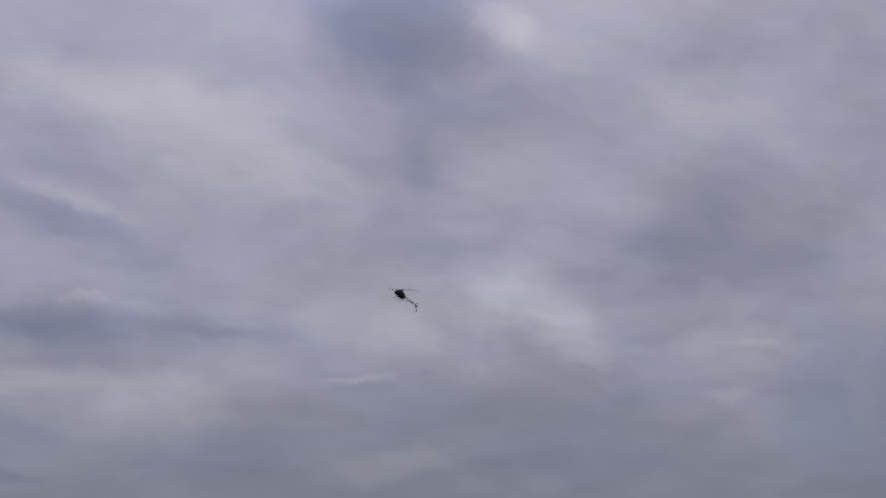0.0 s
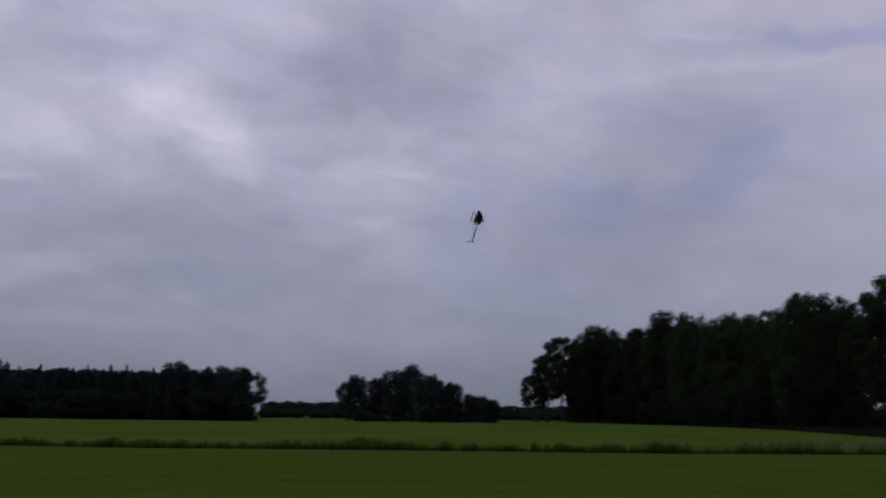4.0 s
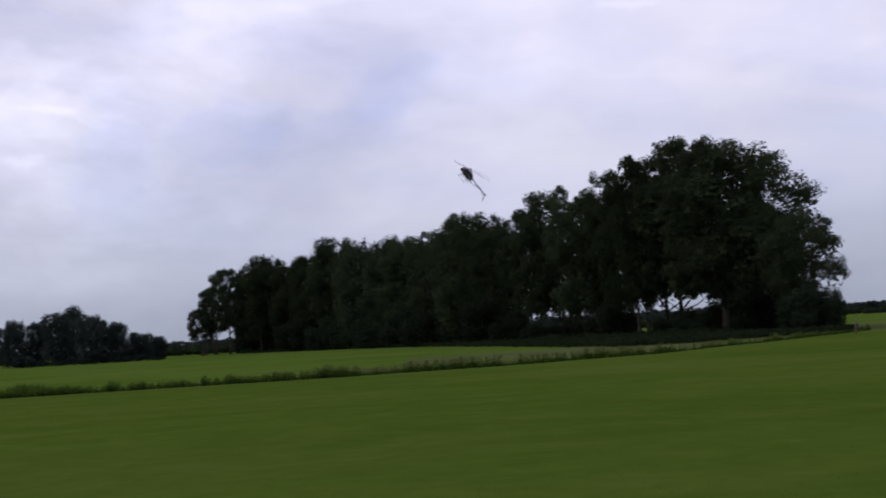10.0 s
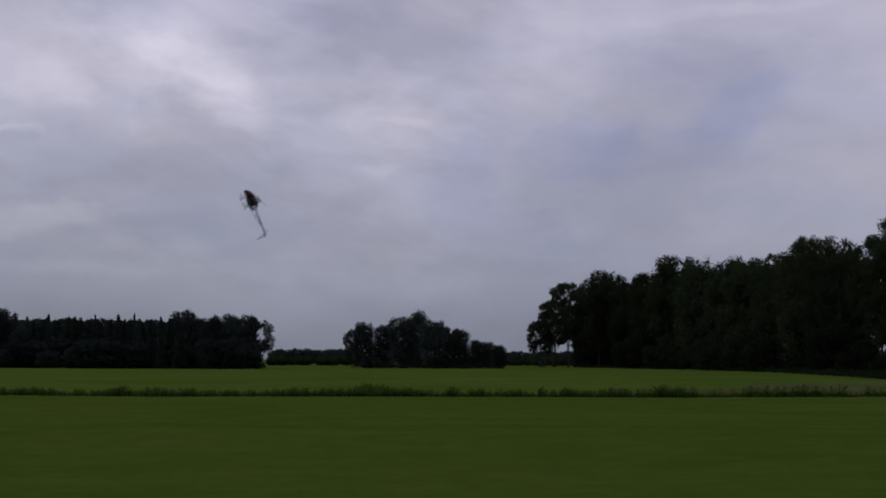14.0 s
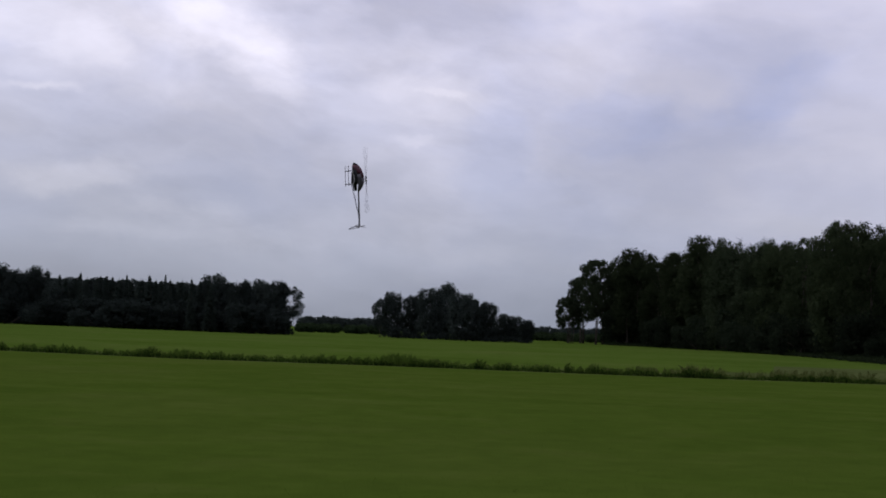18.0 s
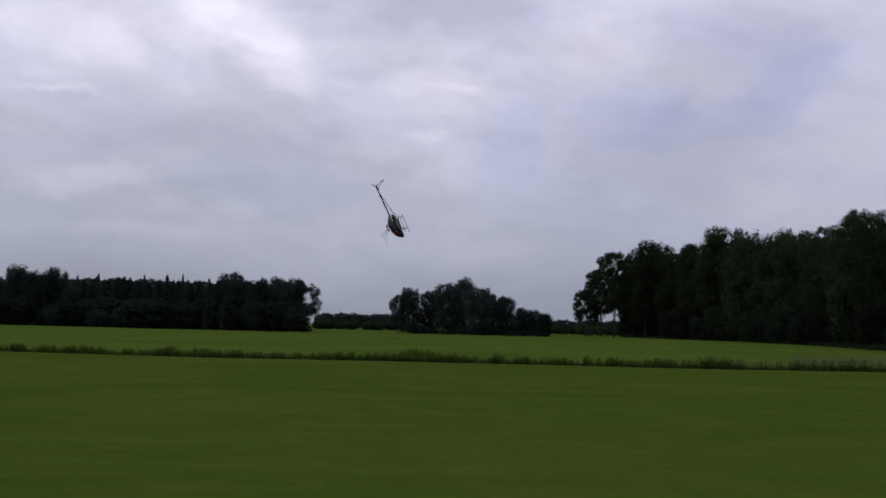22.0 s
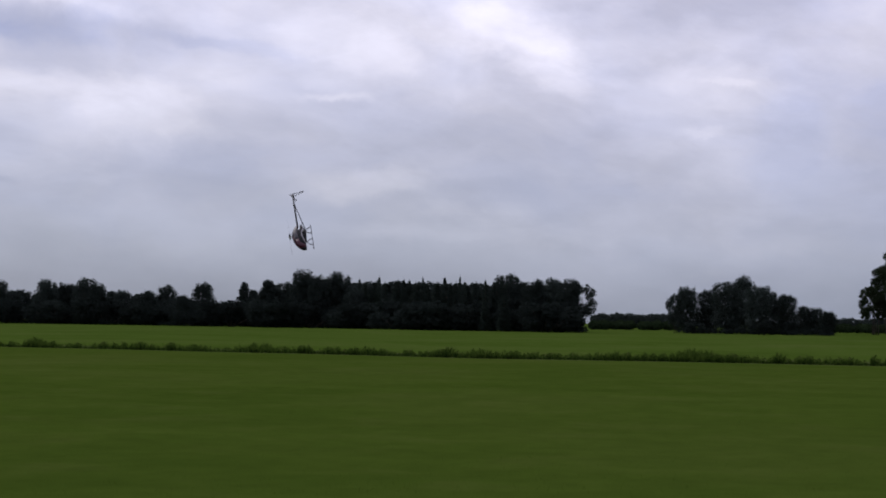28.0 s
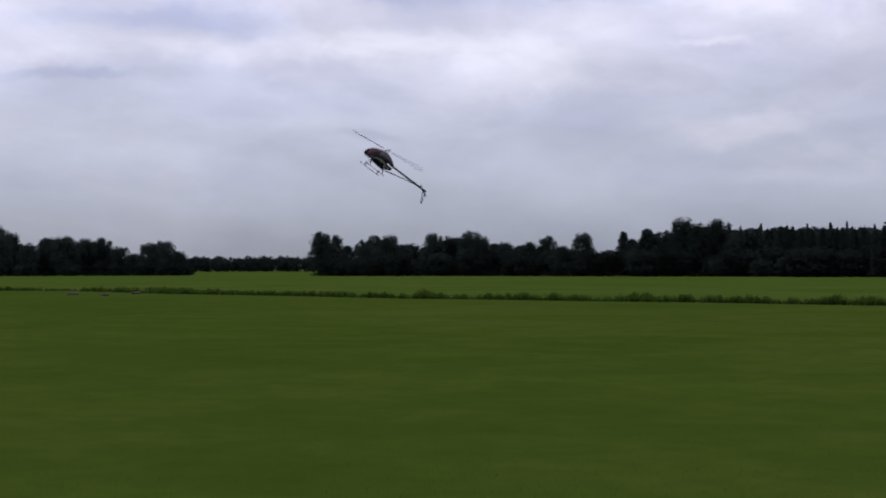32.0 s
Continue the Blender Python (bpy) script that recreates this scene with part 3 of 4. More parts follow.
def make_undergrowth():
    """Brambles and low herbs along the near wood's foot, its shade in their colour."""
    rng = np.random.default_rng(19)
    az = rng.uniform(6.5, 30.3, 2600)
    front = np.interp(az, [a for a, _ in WOOD_FOOT], [d for _, d in WOOD_FOOT])
    back = np.interp(az, (6.5, 14.0, 16.0, 22.0, 25.0, 30.3), (284, 200, 176, 142, 128, 112))
    d = front + (back - front) * rng.random(2600) ** 1.6
    high = 0.24 + 0.3 * rng.random(2600) + 0.25 * np.array([max(0.0, noise.noise((a * 1.3, 7.0, 0.0))) for a in az])
    high *= np.where(d > front + 14, 1.5, 1.0)
    wide = 0.8 + 0.9 * rng.random(2600)
    blobs = np.stack([d * np.sin(np.radians(az)), d * np.cos(np.radians(az)), high * 0.4, wide, wide, high * 0.6], 1)
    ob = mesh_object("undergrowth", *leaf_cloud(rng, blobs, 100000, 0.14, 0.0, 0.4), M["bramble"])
    tagged(ob, "low brambles below the wood, shade put into their dark leaves", "undergrowth", kind="stuff")


make_undergrowth()
make_verge()

# ---- trees: first the kinds, then where they stand ----
OAK = [broadleaf(k, 16, 10.8, 0.17, 30000, 0.105, trunks=2, lump=0.155, solid=0.24, holes=0.09) for k in (11, 12, 13, 14)]
TALL = [broadleaf(k, 15, 10.0, 0.08, 24000, 0.12, trunks=2, lump=0.19, solid=0.4, holes=0.06) for k in (21, 22)]
WILLOW = [broadleaf(k, 15, 9.0, 0.04, 24000, 0.12, "leaf_soft", trunks=2, lump=0.2, solid=0.4, droop=0.9, label="soft grey-green willow with drooping boughs among the dark trees") for k in (23, 24)]
BIRCH = [broadleaf(k, 15, 7.6, 0.31, 24000, 0.11, "leaf_soft", "bark", 4, 0.18, 0.1, 0.05, label="slender loose tree with bare stems at the end of the wood") for k in (26, 27)]
BROAD = [broadleaf(k, 16, 11.5, 0.16, 40000, 0.1, trunks=2, lump=0.155, solid=0.18, holes=0.1, dome=1.5) for k in (16, 17)]
INNER = [broadleaf(k, 15, 10.0, 0.08, 9000, 0.2, trunks=3, lump=0.2, solid=0.5, holes=0.06) for k in (28, 29)]
# FAR, BACK, SLIM and AIRY crowns carry the distance haze in their leaf colour
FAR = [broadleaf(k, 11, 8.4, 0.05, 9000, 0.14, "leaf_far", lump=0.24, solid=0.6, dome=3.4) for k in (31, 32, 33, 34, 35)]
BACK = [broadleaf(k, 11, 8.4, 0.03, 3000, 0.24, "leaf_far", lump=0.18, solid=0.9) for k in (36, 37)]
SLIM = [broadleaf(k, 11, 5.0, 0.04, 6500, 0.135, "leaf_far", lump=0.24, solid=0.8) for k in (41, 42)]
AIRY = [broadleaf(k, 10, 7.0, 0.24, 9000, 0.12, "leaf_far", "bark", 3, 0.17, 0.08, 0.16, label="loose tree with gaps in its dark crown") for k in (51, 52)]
FIR = [conifer(k, 9, w, 6000) for k, w in ((61, 3.0), (62, 3.8), (63, 4.6))]
SCRUB = [shrub(k, 3.0, 4.6, 2200, 0.17, "leaf_shade", "low dense scrub in front of the far trees") for k in (75, 76)]
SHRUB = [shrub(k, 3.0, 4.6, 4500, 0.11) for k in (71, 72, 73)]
BUSH = broadleaf(81, 2.9, 2.9, 0.06, 9000, 0.05, "leaf_pale", trunks=3, lump=0.22, solid=0.15, holes=0.1, dome=1.7, label="small airy green bush standing alone in the meadow", category="bush")
BUSH.name = "bush"

# azimuth, distance, degrees of the top above the eye, width, kind
WOOD_FAR = ((4.9, 292, 1.6, 1.2, "BIRCH"), (5.45, 290, 2.4, 1.05, "BIRCH"), (6.05, 288, 3.1, 0.95, "BIRCH"), (6.95, 282, 3.1, 0.72, "TALL"), (7.5, 276, 3.55, 0.8, "TALL"), (8.7, 262, 3.42, 0.9, "OAK"),
            (9.5, 250, 3.5, 0.9, "TALL"), (10.3, 240, 4.12, 0.8, "TALL"), (11.3, 226, 3.95, 0.85, "WILLOW"), (12.5, 214, 4.02, 0.9, "WILLOW"), (13.4, 204, 3.95, 0.9, "TALL"), (14.3, 196, 4.15, 0.8, "OAK"))
WOOD_NEAR = ((15.5, 180, 4.78, 0.8, "TALL"), (16.4, 172, 4.8, 0.75, "OAK"), (18.1, 160, 4.85, 0.75, "OAK"), (19.3, 152, 5.55, 0.9, "OAK"), (20.4, 147, 5.3, 0.8, "OAK"),
             (21.9, 140, 6.05, 0.75, "OAK"), (22.7, 136, 6.52, 0.75, "OAK"), (24.2, 130, 7.16, 0.95, "OAK"), (25.6, 124, 7.05, 0.8, "OAK"), (26.6, 117, 6.85, 1.2, "BROAD"), (29.0, 111, 3.9, 1.0, "OAK"))
WOOD_BACK = ((19.8, 166, 4.2, 0.7, "OAK"), (21.6, 158, 5.0, 0.7, "OAK"), (26.6, 138, 5.2, 0.7, "OAK"), (28.0, 130, 4.2, 0.7, "OAK"))
ROW_OUTER = ((-32.25, 350, 1.55, 0.75, "FAR"), (-31.75, 348, 1.42, 0.7, "FAR"), (-30.6, 344, 1.22, 0.7, "AIRY"), (-30.1, 342, 1.42, 0.6, "FAR"), (-29.5, 338, 1.42, 0.7, "FAR"), (-28.6, 335, 1.08, 0.8, "FAR"), (-27.7, 330, 1.49, 0.75, "FAR"),
             (-27.0, 326, 1.36, 0.8, "FAR"), (-26.25, 322, 1.57, 0.75, "FAR"), (-25.75, 318, 1.36, 0.7, "FAR"), (-24.8, 314, 1.12, 0.8, "FAR"), (-23.9, 311, 1.12, 0.9, "FAR"), (-23.1, 308, 1.36, 0.7, "FAR"), (-22.4, 304, 0.95, 0.9, "FAR"))
ROW_INNER = ((-21.65, 300, 1.48, 0.7, "FAR"), (-20.9, 297, 0.75, 1, "FAR"), (-20.0, 293, 1.5, 0.8, "SLIM"), (-19.1, 290, 1.62, 0.9, "SLIM"), (-18.35, 287, 1.54, 0.7, "FAR"), (-17.7, 284, 2.04, 0.62, "FAR"),
             (-17.05, 281, 1.82, 0.7, "FAR"), (-16.25, 278, 1.98, 0.72, "FAR"), (-15.6, 276, 1.3, 0.8, "FAR"), (-9.35, 248, 1.97, 0.8, "FAR"), (-8.3, 245, 1.76, 0.8, "FAR"), (-7.55, 242, 1.82, 0.8, "FAR"),
             (-7.0, 240, 1.8, 0.65, "FAR"), (-6.5, 238, 1.74, 0.92, "AIRY"))
CLUMP = ((-2.75, 262, 1.25, 0.7, "AIRY"), (-2.25, 258, 1.54, 0.75, "FAR"), (-1.4, 256, 1.45, 0.8, "FAR"), (-0.7, 254, 1.74, 0.8, "FAR"), (-0.05, 252, 1.98, 0.6, "FAR"), (0.55, 250, 1.6, 0.8, "FAR"),
         (1.15, 248, 1.36, 0.8, "FAR"), (1.65, 246, 1.27, 0.7, "FAR"), (2.3, 244, 0.82, 0.9, "FAR"), (2.75, 243, 0.75, 0.8, "FAR"), (3.2, 241, 0.62, 0.9, "FAR"))
WEST = ((-45.0, 430, 1.8, 0.9, "FAR"), (-44.4, 426, 1.5, 0.8, "FAR"), (-43.7, 424, 1.1, 0.9, "FAR"), (-43.0, 422, 1.32, 0.8, "FAR"), (-42.3, 420, 1.38, 0.9, "FAR"), (-41.5, 420, 1.28, 0.9, "FAR"), (-40.85, 420, 1.32, 0.8, "FAR"), (-40.2, 418, 0.98, 0.9, "FAR"),
        (-39.6, 418, 0.7, 1.2, "FAR"), (-39.1, 416, 1.12, 0.9, "FAR"), (-38.5, 414, 1.2, 0.9, "FAR"), (-37.9, 412, 0.8, 0.9, "FAR"))
EAST_LOW = ((31.5, 420, 0.33, 1.2, "SLIM"), (33.2, 420, 0.36, 1.0, "SLIM"), (34.2, 400, 0.72, 1.0, "FAR"), (34.8, 398, 0.8, 1.0, "FAR"), (35.5, 396, 0.76, 1.0, "FAR"), (36.7, 396, 0.56, 1.1, "FAR"), (37.5, 394, 0.74, 1.1, "FAR"), (38.2, 392, 0.78, 1.1, "FAR"),
            (39.0, 390, 0.8, 1.1, "FAR"), (39.7, 388, 0.64, 1.2, "FAR"), (40.5, 380, 0.72, 1.2, "FAR"), (41.3, 376, 0.93, 1.1, "FAR"), (42.1, 372, 0.95, 1.1, "FAR"), (42.7, 366, 0.9, 1.0, "FAR"))
EAST_HIGH = ((43.5, 352, 1.78, 0.8, "FAR"), (44.1, 350, 1.94, 0.8, "FAR"), (44.9, 348, 1.84, 0.9, "FAR"), (45.6, 346, 1.76, 0.8, "FAR"), (46.2, 344, 1.3, 0.9, "FAR"), (46.9, 340, 1.85, 0.8, "FAR"), (47.6, 338, 2.3, 0.7, "FAR"), (48.6, 336, 2.62, 0.8, "FAR"), (49.6, 334, 2.36, 0.8, "FAR"),
             (50.6, 332, 1.85, 0.9, "FAR"), (51.6, 330, 1.9, 1, "FAR"))
WOOD, ROW, EAST = WOOD_FAR + WOOD_NEAR, ROW_OUTER + ROW_INNER, EAST_LOW + EAST_HIGH
KINDS = {"OAK": (OAK, 16), "TALL": (TALL, 15), "BIRCH": (BIRCH, 15), "WILLOW": (WILLOW, 15), "INNER": (INNER, 15), "BACK": (BACK, 11), "BROAD": (BROAD, 16), "FAR": (FAR, 11), "SLIM": (SLIM, 11), "AIRY": (AIRY, 10), "FIR": (FIR, 9), "SHRUB": (SHRUB, 3.0), "SCRUB": (SCRUB, 3.0)}


def plant_all(rows, group, label=""):
    for i, (az, dist, top, wide, kind) in enumerate(rows):
        protos, own = KINDS[kind]
        dist *= 1 + 0.03 * math.sin(i * 2.1 + az)
        plant(protos[i % len(protos)], own, az, dist, top, wide, label if kind in ("OAK", "FAR", "BACK", "TALL", "BROAD", "INNER") else "", group)


plant_all(WOOD, "trees of the near wood", "tall old broadleaf tree at the edge of the wood")
plant_all(ROW, "trees of the far row", "rounded dark broadleaf tree in a row behind the meadow")
plant_all(CLUMP, "trees of the clump", "broad dark tree in a clump behind the meadow")
plant_all(WEST, "trees of the western wood", "distant dark broadleaf tree on the horizon")
plant_all(EAST, "trees of the eastern wood", "distant dark broadleaf tree behind the green field")
plant_all(WOOD_BACK, "trees of the near wood", "tall broadleaf tree inside the dark wood")
# a second line of trees closes the wood behind
plant_all([(az + 0.5, dist + 16 + (i * 7) % 11, top * 0.86, wide * 1.05, "INNER") for i, (az, dist, top, wide, kind) in enumerate(WOOD[3:14])], "trees of the near wood", "tall broadleaf tree inside the dark wood")
for rows, group in ((ROW[:-2], "trees of the far row"), (WEST, "trees of the western wood"), (EAST, "trees of the eastern wood")):
    plant_all([((a[0] + b[0]) / 2 + 0.1 * math.sin(a[0] * 7), a[1] + 9, min(a[2], b[2]) * (0.88 + 0.08 * math.sin(b[0] * 5)), 0.95, "BACK") for a, b in zip(rows, rows[1:]) if b[0] - a[0] < 1.3], group, "dark broadleaf tree in the second line of trees")
# conifers with bare tips in the far row
tips = random.Random(4)
plant_all([(-15.35 + i * 0.27 + tips.uniform(-0.16, 0.16), 276 - i * 1.4, (1.72 if i % 3 else 1.9) + tips.uniform(-0.1, 0.14), tips.uniform(0.6, 1.15), "FIR") for i in range(23)], "conifers of the far row")
plant_all([(-15.2 + i * 0.41, 284 - i * 1.6, 1.7 + 0.07 * math.sin(i * 3.1), 1.6, "FIR") for i in range(14)], "conifers of the far row")
plant_all([(-15.6 + i * 0.6, 300 - i * 1.6, 1.57 + 0.07 * math.sin(i * 2.7), 1.25, "BACK") for i in range(11)], "trees of the far row", "dark broadleaf tree behind the conifers")
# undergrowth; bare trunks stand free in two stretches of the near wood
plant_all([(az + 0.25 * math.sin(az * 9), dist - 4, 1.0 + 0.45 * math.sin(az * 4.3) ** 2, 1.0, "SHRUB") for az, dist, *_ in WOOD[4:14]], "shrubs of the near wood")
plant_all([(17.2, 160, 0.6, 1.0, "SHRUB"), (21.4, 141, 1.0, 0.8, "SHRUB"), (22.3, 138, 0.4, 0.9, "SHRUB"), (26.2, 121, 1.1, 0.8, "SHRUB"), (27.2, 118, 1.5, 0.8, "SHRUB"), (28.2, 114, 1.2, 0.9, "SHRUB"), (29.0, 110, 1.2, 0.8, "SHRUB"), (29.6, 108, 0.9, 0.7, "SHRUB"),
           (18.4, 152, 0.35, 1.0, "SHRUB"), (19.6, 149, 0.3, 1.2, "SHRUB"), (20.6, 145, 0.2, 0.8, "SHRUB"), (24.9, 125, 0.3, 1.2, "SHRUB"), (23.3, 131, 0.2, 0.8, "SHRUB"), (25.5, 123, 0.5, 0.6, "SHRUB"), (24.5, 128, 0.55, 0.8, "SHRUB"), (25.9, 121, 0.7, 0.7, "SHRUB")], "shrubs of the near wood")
plant_all([(az + 0.35, dist - 6, 0.4 + 0.45 * math.sin(az * 7) ** 2, 1.5, "SCRUB") for az, dist, *_ in ROW[:-2]], "shrubs of the far row")
plant_all([(-15.6 + i * 0.62, 268 - i * 2, 0.5 + 0.4 * math.sin(i * 2.2) ** 2, 1.6, "SCRUB") for i in range(11)], "shrubs of the far row")
plant_all([(az + 0.2, dist - 8, 0.15, 1.2, "SCRUB") for az, dist, *_ in CLUMP[1:-3:2]], "shrubs of the clump")
plant_all([(az, dist - 5, 0.3, 1.5, "SCRUB") for az, dist, *_ in WEST + EAST], "shrubs of the distant woods")
plant(BUSH, 2.9, 41.45, 85, 0.5, 1.2)
for ob in OAK + BROAD + TALL + WILLOW + BIRCH + INNER + BACK + FAR + SLIM + AIRY + FIR + SHRUB + SCRUB + [BUSH]:
    for o in (*ob.children_recursive, ob):
        bpy.data.objects.remove(o)


def make_far_foot():
    """Tall weeds and shoots that close the feet of the distant woods."""
    rng = np.random.default_rng(37)
    blobs = []
    for a0, a1, d0, d1 in ((-32.6, -22.2, 343, 295), (-22.2, -15.4, 295, 269), (-15.8, -6.3, 269, 233), (-2.5, 3.4, 253, 236), (-45.5, -37.5, 423, 405), (31.2, 43.0, 398, 359), (43.0, 52.0, 345, 325)):
        n = int((a1 - a0) * (d0 + d1) / 2 / 57.3 / 0.9)
        for i in range(n):
            u = (i + rng.random()) / n
            x, y = spot(a0 + (a1 - a0) * u, d0 + (d1 - d0) * u + rng.normal() * 1.5)
            h = 0.6 + 0.7 * rng.random()
            blobs.append((x, y, h * 0.45, 1.3, 1.3, h * 0.55))
    # same shade-dark colour as the scrub
    ob = mesh_object("weeds", *leaf_cloud(rng, blobs, 42000, 0.2, 0.0, 0.3), M["leaf_shade"])
    tagged(ob, "weeds and shoots at the foot of the distant woods, coloured as in shade", "undergrowth", kind="stuff")


make_far_foot()


def make_far_woods():
    """The woods on the horizon, hazed by their colour, and the maize before them: two masses of leaf clumps."""
    rng = np.random.default_rng(90)
    for name, mat, step, wide, size, count, label, kind, strips in (
            ("far_woods", "leaf_far", 3.2, 4.0, 0.75, 150000, "dark green woods along the horizon, haze in their leaf colour", "woodland",
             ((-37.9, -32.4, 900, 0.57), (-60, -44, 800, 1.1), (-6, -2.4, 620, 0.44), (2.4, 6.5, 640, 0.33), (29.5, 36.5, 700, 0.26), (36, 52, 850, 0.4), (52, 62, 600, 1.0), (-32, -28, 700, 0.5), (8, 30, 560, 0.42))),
            ("maize_field", "maize", 1.6, 1.5, 0.4, 40000, "long strip of tall green maize before the far woods", "crop field",
             ((-6.2, -2.0, 345, 0.13), (2.2, 30.5, 330, 0.11), (30, 34.2, 420, 0.05)))):
        blobs = []
        for a0, a1, dist, top in strips:
            high = dist * math.tan(radians(top)) + 1.6
            n = int((a1 - a0) * dist / 57.3 / step)
            for i in range(n):
                x, y = spot(a0 + (a1 - a0) * (i + rng.random()) / n, dist + rng.normal() * 5)
                h = high * (0.86 + 0.14 * rng.random())
                blobs.append((x, y, h * 0.5, wide, wide, h * 0.5))
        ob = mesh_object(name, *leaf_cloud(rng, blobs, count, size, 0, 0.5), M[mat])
        tagged(ob, label, kind, kind="stuff")


make_far_woods()


def make_turf():
    """Short cut blades on the mown field where it lies nearest."""
    rng = np.random.default_rng(17)
    n = 40000
    az, d = np.radians(rng.uniform(-62, 56, n)), 8.5 + 17 * rng.random(n) ** 1.2
    x, y, w = d * np.sin(az), d * np.cos(az), rng.uniform(0, 6.28, n)
    h = rng.uniform(0.015, 0.035, n)
    v = np.zeros((n, 3, 3))
    v[:, 0] = np.stack([x - np.cos(w) * 0.005, y - np.sin(w) * 0.005, 0 * x - 0.05], 1)
    v[:, 1] = np.stack([x + np.cos(w) * 0.005, y + np.sin(w) * 0.005, 0 * x - 0.05], 1)
    ground = np.array([noise.noise((a * 0.06, b * 0.06, 3.0)) for a, b in zip(x, y)]) * 0.05 * np.minimum(1, d / 12)
    v[:, 2] = np.stack([x + rng.normal(size=n) * 0.02, y + rng.normal(size=n) * 0.02, h], 1)
    v[:, :, 2] += ground[:, None]
    ob = mesh_object("grass", v.reshape(-1, 3).tolist(), np.arange(n * 3).reshape(-1, 3).tolist(), M["turf"])
    tagged(ob, "short cut green grass blades of the mown lawn", "grass", kind="stuff")


make_turf()


# ---- things in the field ----
def make_post():
    post = tagged(new("fence_post"), "thin weathered wooden post standing in the meadow", "post")
    post.location = (*spot(30.8, 93), 0)
    bm = bmesh.new()
    bmesh.ops.create_cone(bm, cap_ends=True, segments=10, radius1=0.06, radius2=0.052, depth=1.0, matrix=Matrix.Translation((0, 0, 0.45)))
    bmesh.ops.bevel(bm, geom=[e for e in bm.edges if e.calc_length() < 0.05], offset=0.008, segments=1, affect="EDGES")
    part("stake", bm, M["wood"], post)
    bm = bmesh.new()
    bmesh.ops.create_cone(bm, cap_ends=True, segments=10, radius1=0.056, radius2=0.02, depth=0.05, matrix=Matrix.Translation((0, 0, 0.975)))
    part("cap", bm, M["wood"], post)


make_post()


def molehill(az, dist, wide, seed):
    rng = np.random.default_rng(seed)
    x, y = spot(az, dist)
    bm = bmesh.new()
    bmesh.ops.create_icosphere(bm, subdivisions=3, radius=0.5)
    for v in bm.verts:
        n = noise.noise(v.co * 4 + Vector((seed, 0, 0))) * 0.18 + noise.noise(v.co * 11) * 0.06
        v.co = Vector((v.co.x * wide * (1 + n), v.co.y * wide * (1 + n), max(-0.03, v.co.z * 0.42 * wide * (1 + n))))
    ob = part("molehill", bm, M["soil"], None, "small heap of dark bare soil on the grass")
    tagged(ob, category="molehill", group="molehills on the field")
    ob.matrix_world = pose(x, y, 0.0, 0, 0, rng.uniform(0, 360))


for i, (az, dist, wide) in enumerate(((-42.0, 96, 0.7), (-40.8, 92, 0.6), (-39.6, 98, 0.7), (47.8, 150, 0.9), (49.8, 68, 0.5), (51.0, 68, 0.4))):
    molehill(az, dist, wide, i + 1)


# ---- the model helicopter: nose along +y, mast along +z, origin on the mast below the rotor ----
def loft(sections, sides=16):
    """A closed skin through rings: y, centre z, half width, half height above and below."""
    bm = bmesh.new()
    rings = []
    for y, zc, w, up, dn in sections:
        ring = []
        for s in range(sides):
            t = 2 * math.pi * s / sides
            c, q = math.cos(t), math.sin(t)
            ring.append(bm.verts.new((w * c, y, zc + (up if q > 0 else dn) * q)))
        rings.append(ring)
    for a, b in zip(rings, rings[1:]):
        for s in range(sides):
            n = (s + 1) % sides
            bm.faces.new((a[s], a[n], b[n], b[s]))
    bm.faces.new(rings[0])
    bm.faces.new(rings[-1][::-1])
    return bm


def band(sections, low, high, steps=8, thick=0.004):
    """A thin bent panel over the rings of a loft, between two edges given as degrees, one for all rings or one each."""
    bm = bmesh.new()
    rings = []
    for i, (y, zc, w, up, dn) in enumerate(sections):
        lo, hi = (v[i] if isinstance(v, (list, tuple)) else v for v in (low, high))
        turns = [radians(lo + (hi - lo) * k / steps) for k in range(steps + 1)]
        ring = []
        for inset, row in ((0.0, turns), (thick, turns[::-1])):
            for t in row:
                h = up if math.sin(t) > 0 else dn
                c = math.copysign(abs(math.cos(t)) ** (1.0 if math.sin(t) > 0 else 0.6), math.cos(t))
                ring.append(bm.verts.new((max(0.001, w - inset) * c, y, zc + max(0.001, h - inset) * math.sin(t))))
        rings.append(ring)
    n = len(rings[0])
    for p, q in zip(rings, rings[1:]):
        for k in range(n):
            bm.faces.new((p[k], p[(k + 1) % n], q[(k + 1) % n], q[k]))
    bm.faces.new(rings[0])
    bm.faces.new(rings[-1][::-1])
    return bm


def rod(points, radius, sides=8):
    v, f = tube(points, [radius] * len(points) if not isinstance(radius, (list, tuple)) else radius, sides)
    bm = bmesh.new()
    vs = [bm.verts.new(p) for p in v]
    for q in f:
        bm.faces.new([vs[i] for i in q])
    return bm


def slab(outline, thick, axis="x", at=0.0):
    """A thin plate with that outline; axis is its normal."""
    bm = bmesh.new()
    sides = []
    for k in (-0.5, 0.5):
        vs = []
        for a, b in outline:
            p = (at + k * thick, a, b) if axis == "x" else (a, b, at + k * thick)
            vs.append(bm.verts.new(p))
        sides.append(vs)
    bm.faces.new(sides[0])
    bm.faces.new(sides[1][::-1])
    n = len(outline)
    for i in range(n):
        j = (i + 1) % n
        bm.faces.new((sides[0][i], sides[0][j], sides[1][j], sides[1][i]))
    return bm


